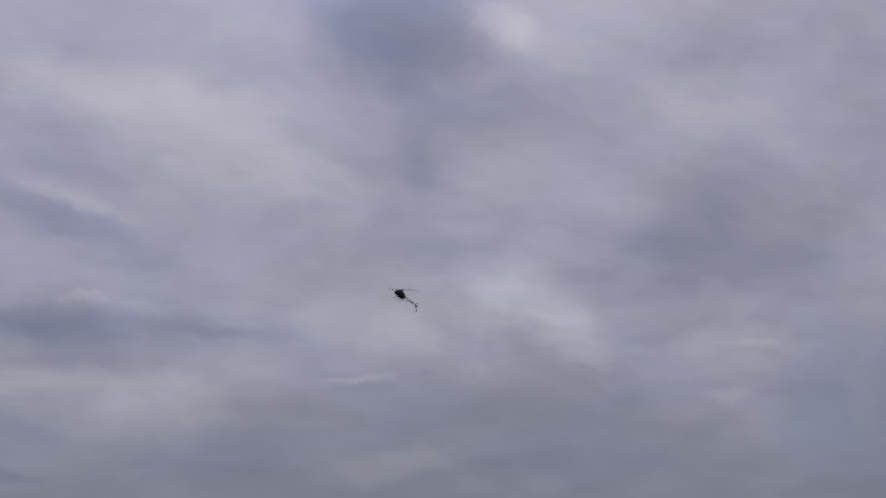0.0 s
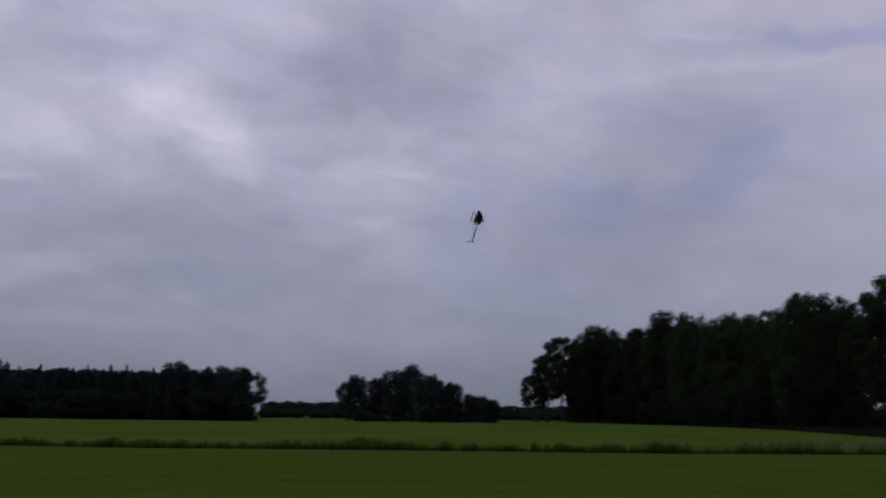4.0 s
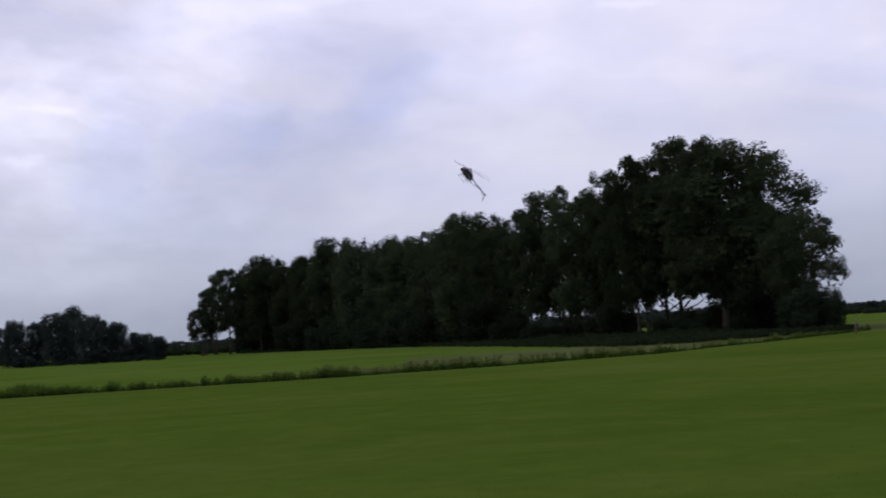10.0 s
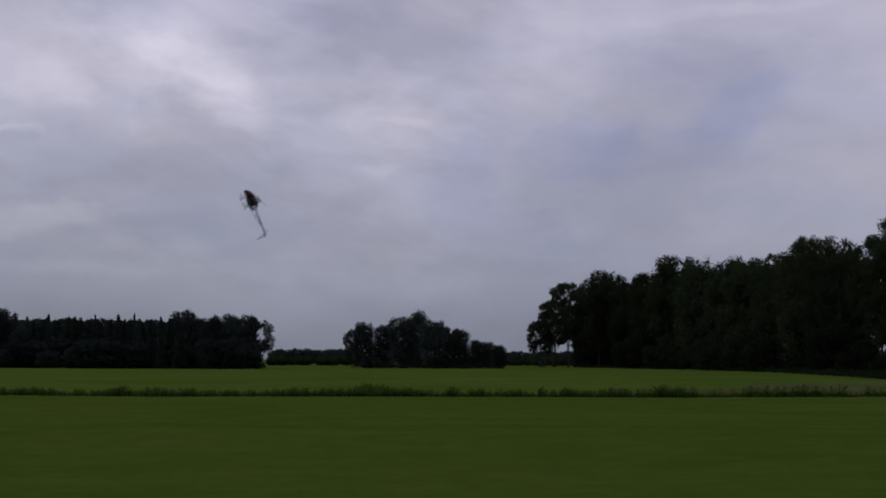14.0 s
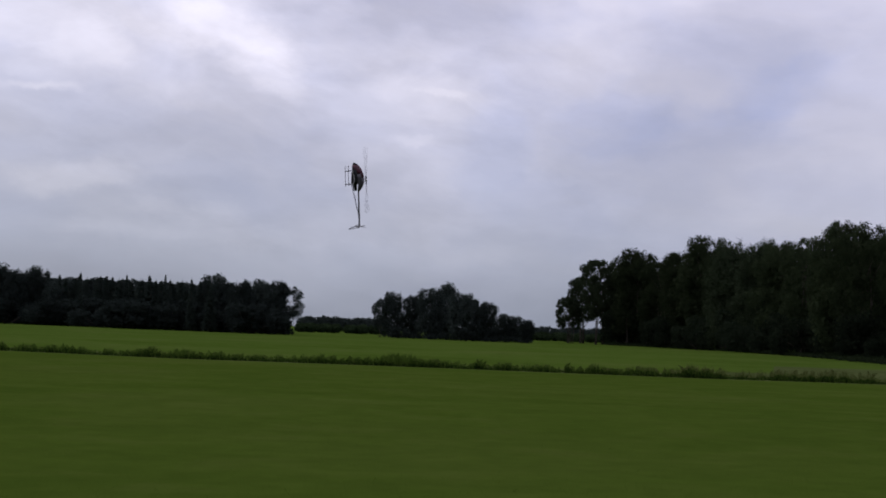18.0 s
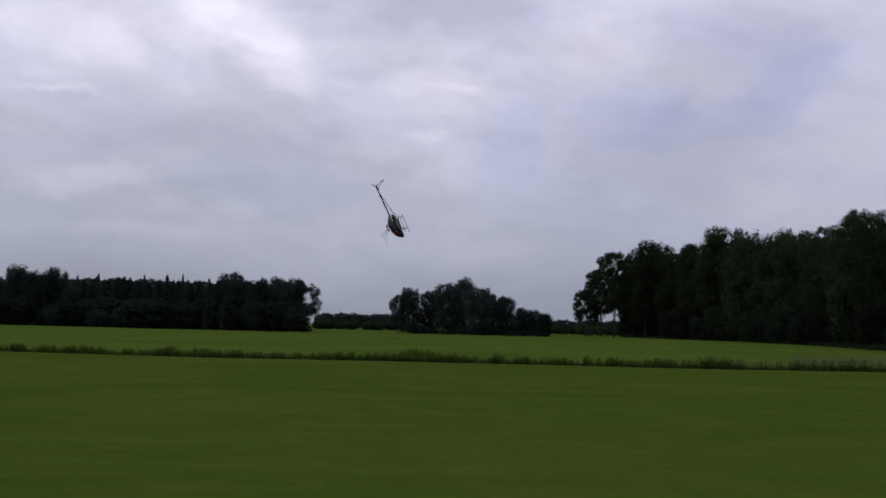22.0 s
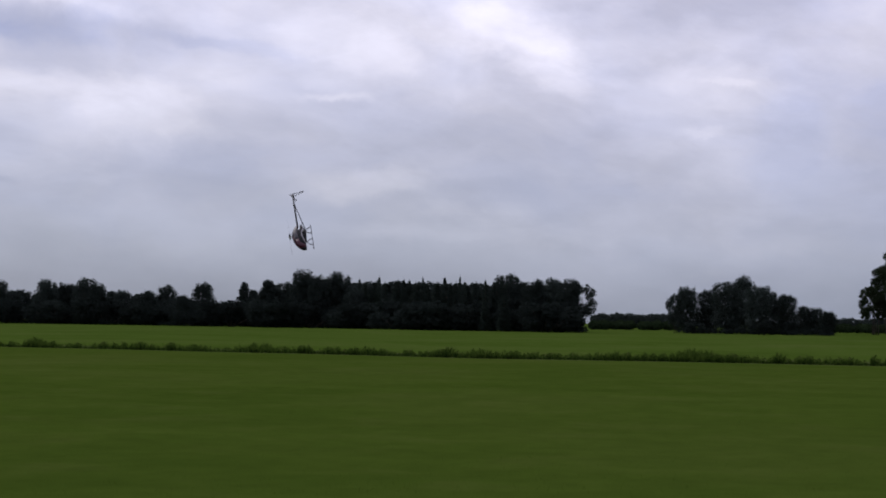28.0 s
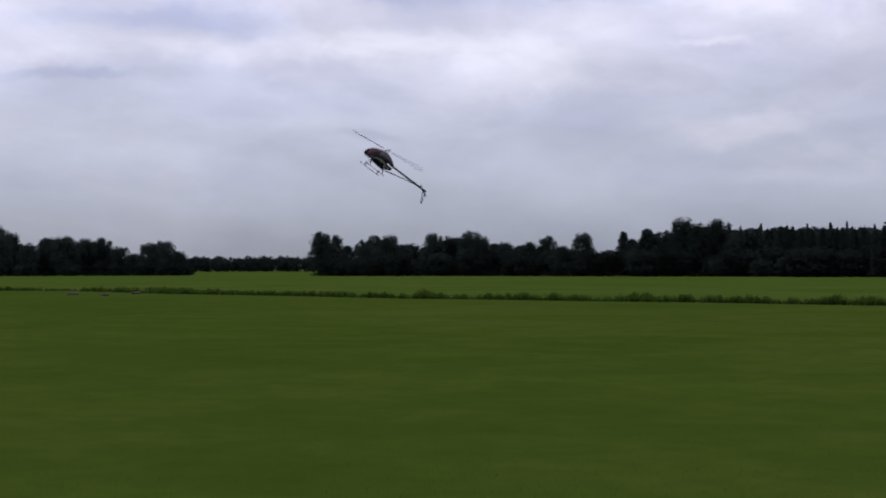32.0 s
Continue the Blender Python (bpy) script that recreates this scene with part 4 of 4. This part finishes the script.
def make_helicopter():
    heli = tagged(new("model_helicopter"), "radio-controlled model helicopter with dark red and grey canopy", "helicopter")
    # canopy: a thin shell, open below; dark nose, dull red brow, grey flanks with a pale lower edge
    rings = ((0.352, -0.014, 0.008, 0.010, 0.008), (0.340, -0.008, 0.030, 0.036, 0.028), (0.310, 0.004, 0.052, 0.068, 0.048), (0.265, 0.018, 0.068, 0.098, 0.066),
             (0.200, 0.032, 0.082, 0.122, 0.086), (0.125, 0.042, 0.089, 0.140, 0.098), (0.050, 0.048, 0.090, 0.150, 0.104), (-0.020, 0.052, 0.087, 0.149, 0.106),
             (-0.085, 0.052, 0.078, 0.136, 0.104), (-0.145, 0.052, 0.066, 0.106, 0.096), (-0.195, 0.056, 0.048, 0.066, 0.070), (-0.232, 0.064, 0.028, 0.032, 0.036))
    rim = (-88, -86, -80, -70, -52, -34, -24, -28, -46, -66, -78, -84)
    edge = [v + 13 for v in rim]
    sill = [max(v + 13, 16) if i > 3 else v + 13 for i, v in enumerate(rim)]
    canopy = part("canopy", band(rings[6:], 52, 128), M["silver"], heli, "dark grey ridge at the back of the canopy")
    part("nose_tip", loft(rings[:3], 18), M["black"], canopy, "black tip of the nose")
    part("brow", band(rings[2:7], 48, 132, 10), M["red"], canopy, "dull red upper front of the canopy")
    for side in (0, 1):
        def panel(name, rows, lo, hi, mat, label):
            if side:
                lo, hi = [180 - v for v in hi], [180 - v for v in lo]
            part(name, band(rows, lo, hi), M[mat], canopy, label)

        panel("cheek", rings[2:6], sill[2:6], [48, 48, 48, 48], "red", "dark red cheek of the canopy")
        panel("flank", rings[5:], sill[5:], [48] + [52] * 6, "silver", "grey flank of the canopy")
        panel("sweep", rings[2:9], edge[2:9], sill[2:9], "black", "black sweep low on the canopy")
        panel("lower_edge", rings[2:], rim[2:], edge[2:], "pale", "pale grey lower edge of the canopy")
    # frame and mechanics inside
    for k in (-1, 1):
        part("side_frame", slab([(0.20, -0.005), (0.16, -0.060), (-0.06, -0.075), (-0.16, -0.03), (-0.22, -0.012), (-0.22, 0.03), (0.1, 0.04)], 0.004, "x", k * 0.028), M["carbon"], heli, "dark carbon-fibre side plate")
    bm = bmesh.new()
    bmesh.ops.create_cube(bm, size=1, matrix=Matrix.Translation((0, 0.15, -0.012)) @ Matrix.Diagonal((0.05, 0.17, 0.05, 1)))
    bmesh.ops.bevel(bm, geom=bm.edges[:], offset=0.008, segments=2, affect="EDGES")
    part("battery", bm, M["black"], heli, "black battery pack in the frame")
    part("motor", rod([(0, 0.045, -0.055), (0, 0.045, 0.012)], 0.026, 14), M["metal"], heli, "round metal motor")
    part("main_gear", rod([(0, -0.01, 0.004), (0, -0.01, 0.016)], 0.058, 20), M["grey"], heli, "pale plastic main gear")
    for k, y in ((-1, -0.075), (1, -0.075), (1, -0.115)):
        bm = bmesh.new()
        bmesh.ops.create_cube(bm, size=1, matrix=Matrix.Translation((k * 0.040, y, -0.022)) @ Matrix.Diagonal((0.020, 0.030, 0.034, 1)))
        bmesh.ops.bevel(bm, geom=bm.edges[:], offset=0.003, segments=1, affect="EDGES")
        part("servo", bm, M["grey"], heli, "small pale servo box")
    # landing gear
    for k in (-1, 1):
        skid = part("skid", rod([(k * 0.098, 0.285, -0.158), (k * 0.098, 0.262, -0.169), (k * 0.098, 0.05, -0.172), (k * 0.098, -0.125, -0.172)], 0.005), M["carbon"], heli)
        for y in (0.255, -0.115):
            part("skid_cap", rod([(k * 0.098, y - 0.010, -0.1705), (k * 0.098, y + 0.010, -0.1705)], 0.008), M["black"], skid)
    for y in (0.185, -0.085):
        part("skid_strut", rod([(-0.098, y, -0.172), (-0.090, y, -0.148), (-0.066, y, -0.108), (-0.026, y, -0.074), (0.026, y, -0.074), (0.066, y, -0.108), (0.090, y, -0.148), (0.098, y, -0.172)], 0.008), M["black"], heli)
    # tail
    part("tail_boom", rod([(0, -0.18, 0.070), (0, -0.955, 0.070)], 0.0155, 12), M["black"], heli)
    for k in (-1, 1):
        part("boom_support", rod([(k * 0.030, -0.10, -0.070), (k * 0.014, -0.72, 0.060)], 0.0042), M["carbon"], heli)
    part("boom_clamp", rod([(0, -0.705, 0.070), (0, -0.735, 0.070)], 0.0205, 12), M["black"], heli)
    part("tail_gearbox", rod([(-0.02, -0.955, 0.070), (0.040, -0.955, 0.070)], 0.021, 10), M["grey"], heli)
    fin = part("tail_fin", rod([(-0.02, -0.915, 0.060), (-0.02, -0.945, -0.015), (-0.02, -0.998, -0.140), (-0.02, -1.006, -0.145)], 0.0062), M["carbon"], heli, "swept open black tail fin")
    part("fin_spar", rod([(-0.02, -0.975, 0.060), (-0.02, -0.990, -0.015), (-0.02, -1.010, -0.140)], 0.0062), M["carbon"], fin)
    part("fin_foot", rod([(-0.02, -0.910, 0.064), (-0.02, -0.945, 0.082), (-0.02, -0.982, 0.062)], 0.0075), M["carbon"], fin)
    # rotors
    head = new("main_rotor")
    head.parent = heli
    head.location = (0, 0, 0.240)
    part("mast", rod([(0, 0, 0.0), (0, 0, 0.255)], 0.006), M["metal"], heli, "thin steel rotor mast")
    hub = part("hub", rod([(0, 0, -0.022), (0, 0, -0.012), (0, 0, 0.012), (0, 0, 0.022)], [0.012, 0.022, 0.022, 0.010], 12), M["metal"], head, "machined metal rotor head")
    part("swashplate", rod([(0, 0, 0.158), (0, 0, 0.170)], 0.032, 16), M["metal"], heli)
    blades, tail_blades = [], []
    for k in (-1, 1):
        part("blade_grip", rod([(k * 0.015, 0, 0), (k * 0.085, 0, 0)], [0.016, 0.012], 10), M["carbon"], head, "black blade grip")
        blades.append(part("blade", slab([(k * 0.075, 0.012), (k * 0.15, 0.016), (k * 0.66, 0.014), (k * 0.675, 0.009), (k * 0.675, -0.010), (k * 0.66, -0.015), (k * 0.15, -0.017), (k * 0.075, -0.012)], 0.003, "z"), M["blade"], head, "long slim dark rotor blade"))
        part("pitch_link", rod([(k * 0.045, 0.028, -0.068), (k * 0.045, 0.022, 0.0)], 0.004), M["metal"], head)
    tail = new("tail_rotor")
    tail.parent = heli
    tail.location = (0.050, -0.955, 0.070)
    part("tail_hub", rod([(-0.012, 0, 0), (0.012, 0, 0)], 0.012, 10), M["grey"], tail)
    for k in (-1, 1):
        tail_blades.append(part("tail_blade", slab([(k * 0.010, k * 0.012), (k * 0.011, k * 0.11), (-k * 0.009, k * 0.115), (-k * 0.011, k * 0.012)], 0.003, "x"), M["blade"], tail, "short dark tail rotor blade"))
    return heli, head, tail, blades, tail_blades


helicopter, main_rotor, tail_rotor, rotor_blades, tail_rotor_blades = make_helicopter()


# seconds, place in metres, turn in degrees
FLIGHT = (
    (0, -12.19, 46.35, 12.04, 17, -11, 156), (0.1, -12.35, 46.60, 10.93, 13, -16, -158), (0.15, -12.48, 46.47, 10.26, -1, -4, -117),
    (0.2, -12.60, 46.34, 9.58, -3, 14, -77), (0.3, -12.65, 47.00, 9.01, -15, 21, -37), (0.35, -12.72, 47.10, 8.22, -7, 9, -1),
    (0.4, -12.79, 47.20, 7.43, -8, -5, 33), (0.45, -12.81, 47.29, 6.66, -6, -7, 81), (0.5, -12.83, 47.38, 5.90, -7, -9, 130),
    (0.6, -12.86, 47.42, 4.83, 3, -7, 136), (0.7, -12.94, 47.38, 4.06, -7, 0, -172), (0.8, -13.07, 47.24, 4.47, 2, 6, -111), (0.9, -13.15, 47.20, 4.27, 9, 4, -52),
    (0.95, -13.22, 47.16, 4.33, 2, 0, -18), (1, -13.29, 47.12, 4.40, -7, 0, 16), (1.1, -13.14, 46.61, 4.67, 11, 1, 78), (1.2, -13.17, 46.73, 4.97, 19, -17, 138),
    (1.4, -13.65, 47.95, 5.39, 82, -41, 100), (1.6, -14.05, 49.21, 5.88, 74, -38, 99), (1.8, -14.62, 50.46, 6.42, 73, -42, 94),
    (2, -15.07, 51.82, 6.64, 108, -12, 26), (2.2, -14.72, 50.48, 5.76, 115, -14, 30), (2.5, -14.21, 48.51, 4.76, 121, -23, 40),
    (3.2, -6.11, 47.43, 6.05, 63, -37, 103), (3.9, 1.17, 47.17, 7.72, 102, -43, 86), (4.5, 7.04, 43.91, 9.40, 120, -46, 55), (4.7, 9.72, 42.63, 8.40, 91, -49, 60),
    (4.9, 13.78, 40.49, 7.98, 107, -60, 43), (5, 15.95, 39.18, 7.70, 117, -55, 31), (5.2, 18.31, 39.15, 7.33, 164, -38, -14),
    (5.3, 18.92, 39.37, 7.65, 179, -5, -9), (5.4, 19.52, 39.59, 7.96, -160, 25, 6), (5.6, 21.70, 39.37, 8.41, -107, 38, 69), (5.8, 22.64, 40.02, 7.80, -82, 33, 87),
    (6, 23.38, 40.70, 8.08, -68, 30, 92), (6.2, 23.88, 40.87, 7.30, -55, 34, 99), (6.3, 24.59, 40.72, 6.42, -8, 26, 156), (6.4, 25.31, 40.57, 5.52, 13, -8, -165),
    (6.6, 25.90, 40.69, 4.84, -8, -1, 154), (6.8, 26.01, 41.06, 4.78, -9, 5, 113), (6.9, 26.03, 41.25, 4.96, 0, 8, 156), (7, 26.05, 41.44, 5.16, 7, 6, -162),
    (7.2, 25.89, 41.47, 6.83, -15, -1, 148), (7.4, 25.87, 41.49, 7.09, 24, -32, 108), (7.6, 25.96, 42.06, 7.53, 49, -50, 92),
    (7.8, 26.08, 42.04, 7.67, 63, -53, 81), (8, 26.61, 42.36, 7.97, 93, -52, 54), (8.2, 26.85, 42.66, 7.52, 107, -49, 47), (8.4, 26.83, 43.04, 7.54, 126, -54, 36),
    (8.6, 26.11, 43.77, 7.88, 124, -56, 40), (8.8, 25.03, 44.72, 8.10, 88, -53, 69), (9, 23.66, 44.56, 8.19, 54, -36, 96), (9.2, 21.43, 43.59, 7.24, 43, -37, 103),
    (9.4, 19.21, 43.71, 6.44, 25, -11, 116), (9.6, 16.24, 42.97, 5.28, -20, 22, 124), (9.8, 13.60, 42.50, 4.80, -8, 10, 130),
    (10, 11.86, 41.57, 6.38, 41, -13, 114), (10.2, 9.99, 40.80, 6.99, 41, -14, 119), (10.4, 6.77, 40.62, 8.02, 39, -14, 120),
    (10.6, 3.26, 40.29, 8.62, 44, -8, 113), (10.8, -0.45, 39.37, 7.99, 39, -8, 124), (11, -3.69, 38.20, 7.00, 41, -7, 129),
    (11.2, -6.49, 37.67, 5.65, 36, -10, 132), (11.4, -10.01, 37.73, 4.04, 38, -13, 133), (11.6, -12.13, 36.82, 2.99, 34, -19, 143),
    (11.8, -12.36, 37.38, 3.59, 30, -17, 141), (12, -12.80, 36.73, 5.23, -9, -11, 139), (12.2, -11.87, 35.84, 6.26, -36, 9, 132),
    (12.4, -10.80, 35.22, 5.72, -41, 9, 127), (12.6, -9.05, 35.43, 4.12, -37, 3, 119), (12.8, -6.87, 35.12, 2.35, -21, 8, 131),
    (13, -5.91, 34.64, 2.11, -12, 8, 148), (13.2, -5.98, 35.06, 2.71, 9, -5, 120), (13.4, -6.08, 35.67, 3.33, 34, -6, 89), (13.6, -5.48, 35.64, 4.22, 62, -12, 90),
    (13.8, -5.48, 35.41, 4.71, 64, -30, 98), (14, -4.29, 35.59, 5.55, 71, -28, 94), (14.2, -1.51, 35.16, 5.84, 72, -29, 94),
    (14.4, -0.73, 34.29, 5.39, 85, -25, 87), (15.2, -1.06, 32.39, 4.85, 122, -32, 82), (15.433, -1.15, 32.22, 4.80, 169, -13, 63),
    (15.667, -1.24, 32.04, 4.75, -151, 12, 64), (15.9, -1.33, 31.87, 4.70, -104, 30, 82), (16.5, -0.77, 32.80, 4.90, -86, 6, 85),
    (16.7, -0.43, 32.85, 4.03, -74, 15, 86), (16.9, -0.22, 32.90, 2.97, -47, 21, 97), (17, -0.12, 32.09, 2.53, -30, 31, 105),
    (17.2, -0.89, 31.17, 2.62, -1, 15, 127), (17.4, -1.62, 30.26, 2.94, 23, 3, 118), (17.6, -2.02, 29.66, 3.38, 55, 3, 97), (17.8, -2.00, 29.13, 4.10, 72, -9, 81),
    (18, -2.00, 28.73, 4.61, 89, -9, 75), (18.2, -1.76, 28.72, 4.41, 98, 15, 77), (18.4, -1.33, 28.72, 4.11, 114, 27, 90), (18.6, -1.26, 28.73, 3.55, 140, 22, 106),
    (18.8, -1.40, 28.74, 3.10, 166, 14, 114), (19, -1.49, 28.71, 2.94, -169, 6, 110), (19.2, -1.31, 29.06, 3.36, -138, -4, 109),
    (19.4, -0.98, 29.43, 3.71, -121, -27, 114), (19.6, -0.68, 29.80, 3.68, -88, 6, 99), (19.8, -0.39, 30.23, 3.37, -65, 20, 107),
    (20, -0.28, 30.64, 3.12, -38, 21, 114), (20.2, -0.81, 30.79, 3.04, -11, 4, 124), (20.4, -1.03, 30.91, 3.13, 18, -14, 120),
    (20.6, -0.95, 31.02, 3.67, 48, -26, 108), (20.8, -0.85, 31.15, 4.02, 85, -31, 76), (21, -0.93, 31.28, 4.14, 104, -17, 65),
    (21.2, -1.13, 31.35, 3.87, 112, 37, 84), (21.4, -1.24, 31.40, 3.58, 148, 33, 107), (21.6, -1.32, 31.45, 3.26, -175, 18, 118),
    (21.8, -1.49, 31.45, 3.58, -146, 6, 118), (22, -1.58, 31.46, 3.85, -120, -4, 117), (22.2, -1.22, 31.20, 3.75, -85, 23, 109),
    (22.4, -1.10, 30.97, 3.55, -56, 31, 120), (22.6, -1.35, 30.72, 3.18, -32, 23, 118), (22.8, -1.97, 30.48, 3.05, -7, 12, 120),
    (23, -2.57, 30.01, 3.19, 24, 2, 121), (23.2, -2.71, 29.79, 3.58, 64, -22, 111), (23.4, -2.45, 29.57, 3.99, 101, -24, 101),
    (23.6, -3.76, 29.29, 4.45, 112, -25, 103), (23.8, -6.24, 28.87, 5.07, 111, -30, 108), (24, -7.61, 28.46, 5.21, 107, -32, 115),
    (24.2, -10.39, 27.88, 5.23, 103, -23, 121), (24.4, -12.90, 27.13, 4.99, 106, -15, 126), (24.6, -14.50, 26.60, 4.19, 103, -5, 131),
    (24.8, -15.51, 25.75, 2.91, 68, -25, 142), (25, -16.55, 25.40, 2.30, 32, -3, 165), (25.2, -15.36, 26.01, 2.35, 12, 10, 155),
    (25.4, -14.96, 26.19, 2.49, 21, -6, 158), (25.6, -14.17, 26.60, 2.81, 34, -9, 142), (25.8, -12.90, 27.21, 3.20, 73, -47, 120),
    (26, -11.33, 27.84, 3.18, 109, -39, 84), (26.2, -10.23, 27.78, 2.89, 119, -21, 83), (26.4, -9.22, 27.69, 2.64, 145, 29, 134),
    (26.5, -8.88, 27.59, 2.56, 151, 24, 138), (26.9, -8.20, 26.37, 2.73, 148, -1, 109), (27.3, -7.77, 25.93, 2.93, 159, -21, 69),
    (27.6, -7.88, 25.63, 3.04, -158, 17, 71), (27.9, -7.99, 25.34, 3.15, -98, 40, 107), (28.2, -8.36, 24.91, 3.25, -122, 3, 86),
    (28.5, -8.78, 24.59, 3.38, -138, -33, 81), (28.6, -8.60, 24.68, 3.15, -97, 0, 23), (28.7, -8.60, 24.74, 3.06, -114, 32, -29),
    (28.8, -8.64, 24.79, 2.78, -151, 43, -59), (28.9, -8.93, 24.78, 2.70, -159, 34, -67), (29, -9.29, 24.74, 2.61, -162, 16, -55),
    (29.2, -9.74, 24.42, 2.39, -158, 13, 13), (29.3, -10.04, 24.35, 2.59, -146, 33, 65), (29.4, -10.08, 24.33, 2.75, -154, 9, 101),
    (29.467, -10.15, 24.32, 2.78, -156, 58, 102), (29.533, -10.24, 24.30, 2.81, 25, 73, -73), (29.6, -10.33, 24.27, 2.83, 21, 23, -73),
    (29.7, -10.52, 24.22, 2.84, 39, 12, -23), (29.8, -10.72, 24.17, 2.85, 40, -9, 22), (29.9, -10.77, 23.87, 2.96, 23, -8, 82),
    (30, -10.84, 23.57, 3.06, 14, 8, 139), (30.2, -11.06, 23.18, 3.48, 30, -20, 156), (30.25, -11.08, 23.10, 3.59, 61, 10, 119),
    (30.3, -11.10, 23.04, 3.71, 72, 52, 90), (30.35, -11.02, 22.99, 3.83, 134, 41, 142), (30.4, -10.94, 22.95, 3.96, 164, 9, 160),
    (30.6, -10.31, 22.41, 3.60, -171, -1, 152), (30.7, -10.12, 22.08, 3.54, -157, -2, 88), (30.8, -9.94, 21.75, 3.49, -149, 10, 28),
    (30.9, -9.98, 21.61, 3.67, -160, 4, -13), (31, -10.05, 21.25, 3.73, -157, 11, -50), (31.1, -10.27, 21.09, 3.72, -128, 8, -4),
    (31.2, -10.51, 20.94, 3.69, -108, -13, 37), (31.267, -10.47, 20.68, 3.65, -59, -37, 1), (31.333, -10.43, 20.42, 3.61, -2, -26, -45),
    (31.4, -10.39, 20.15, 3.56, 34, 10, -64), (31.5, -10.73, 20.67, 3.52, 55, 6, -65), (31.6, -10.95, 20.70, 3.18, 53, -29, -14),
    (31.7, -11.07, 20.76, 3.10, 38, -22, 26), (31.75, -11.20, 20.75, 3.02, 20, -21, 91), (31.8, -11.33, 20.73, 2.94, 13, -6, 152),
    (31.9, -11.61, 20.71, 3.07, 21, 0, 137), (32, -11.61, 20.23, 3.36, 32, -5, 147),
)


def motions():
    walk(helicopter, [(t, Matrix.LocRotScale((x, y, z), Euler([radians(v) for v in (a, b, c)]), None)) for t, x, y, z, a, b, c in FLIGHT])
    steps = range(0, 32 * FPS + 1)
    walk(main_rotor, [(k / FPS, pose(0, 0, 0.240, 0, 0, -k * 88.5)) for k in steps])
    walk(tail_rotor, [(k / FPS, pose(0.050, -0.955, 0.070, k * 87.0, 0, 0)) for k in steps])
    # the blades run ahead of the head's keys, so that they turn at full speed
    for blade in rotor_blades:
        walk(blade, [(k / FPS, pose(0, 0, 0, 0, 0, -k * 86.0)) for k in steps])
    for blade in tail_rotor_blades:
        walk(blade, [(k / FPS, pose(0, 0, 0, k * 86.0, 0, 0)) for k in steps])


motions()
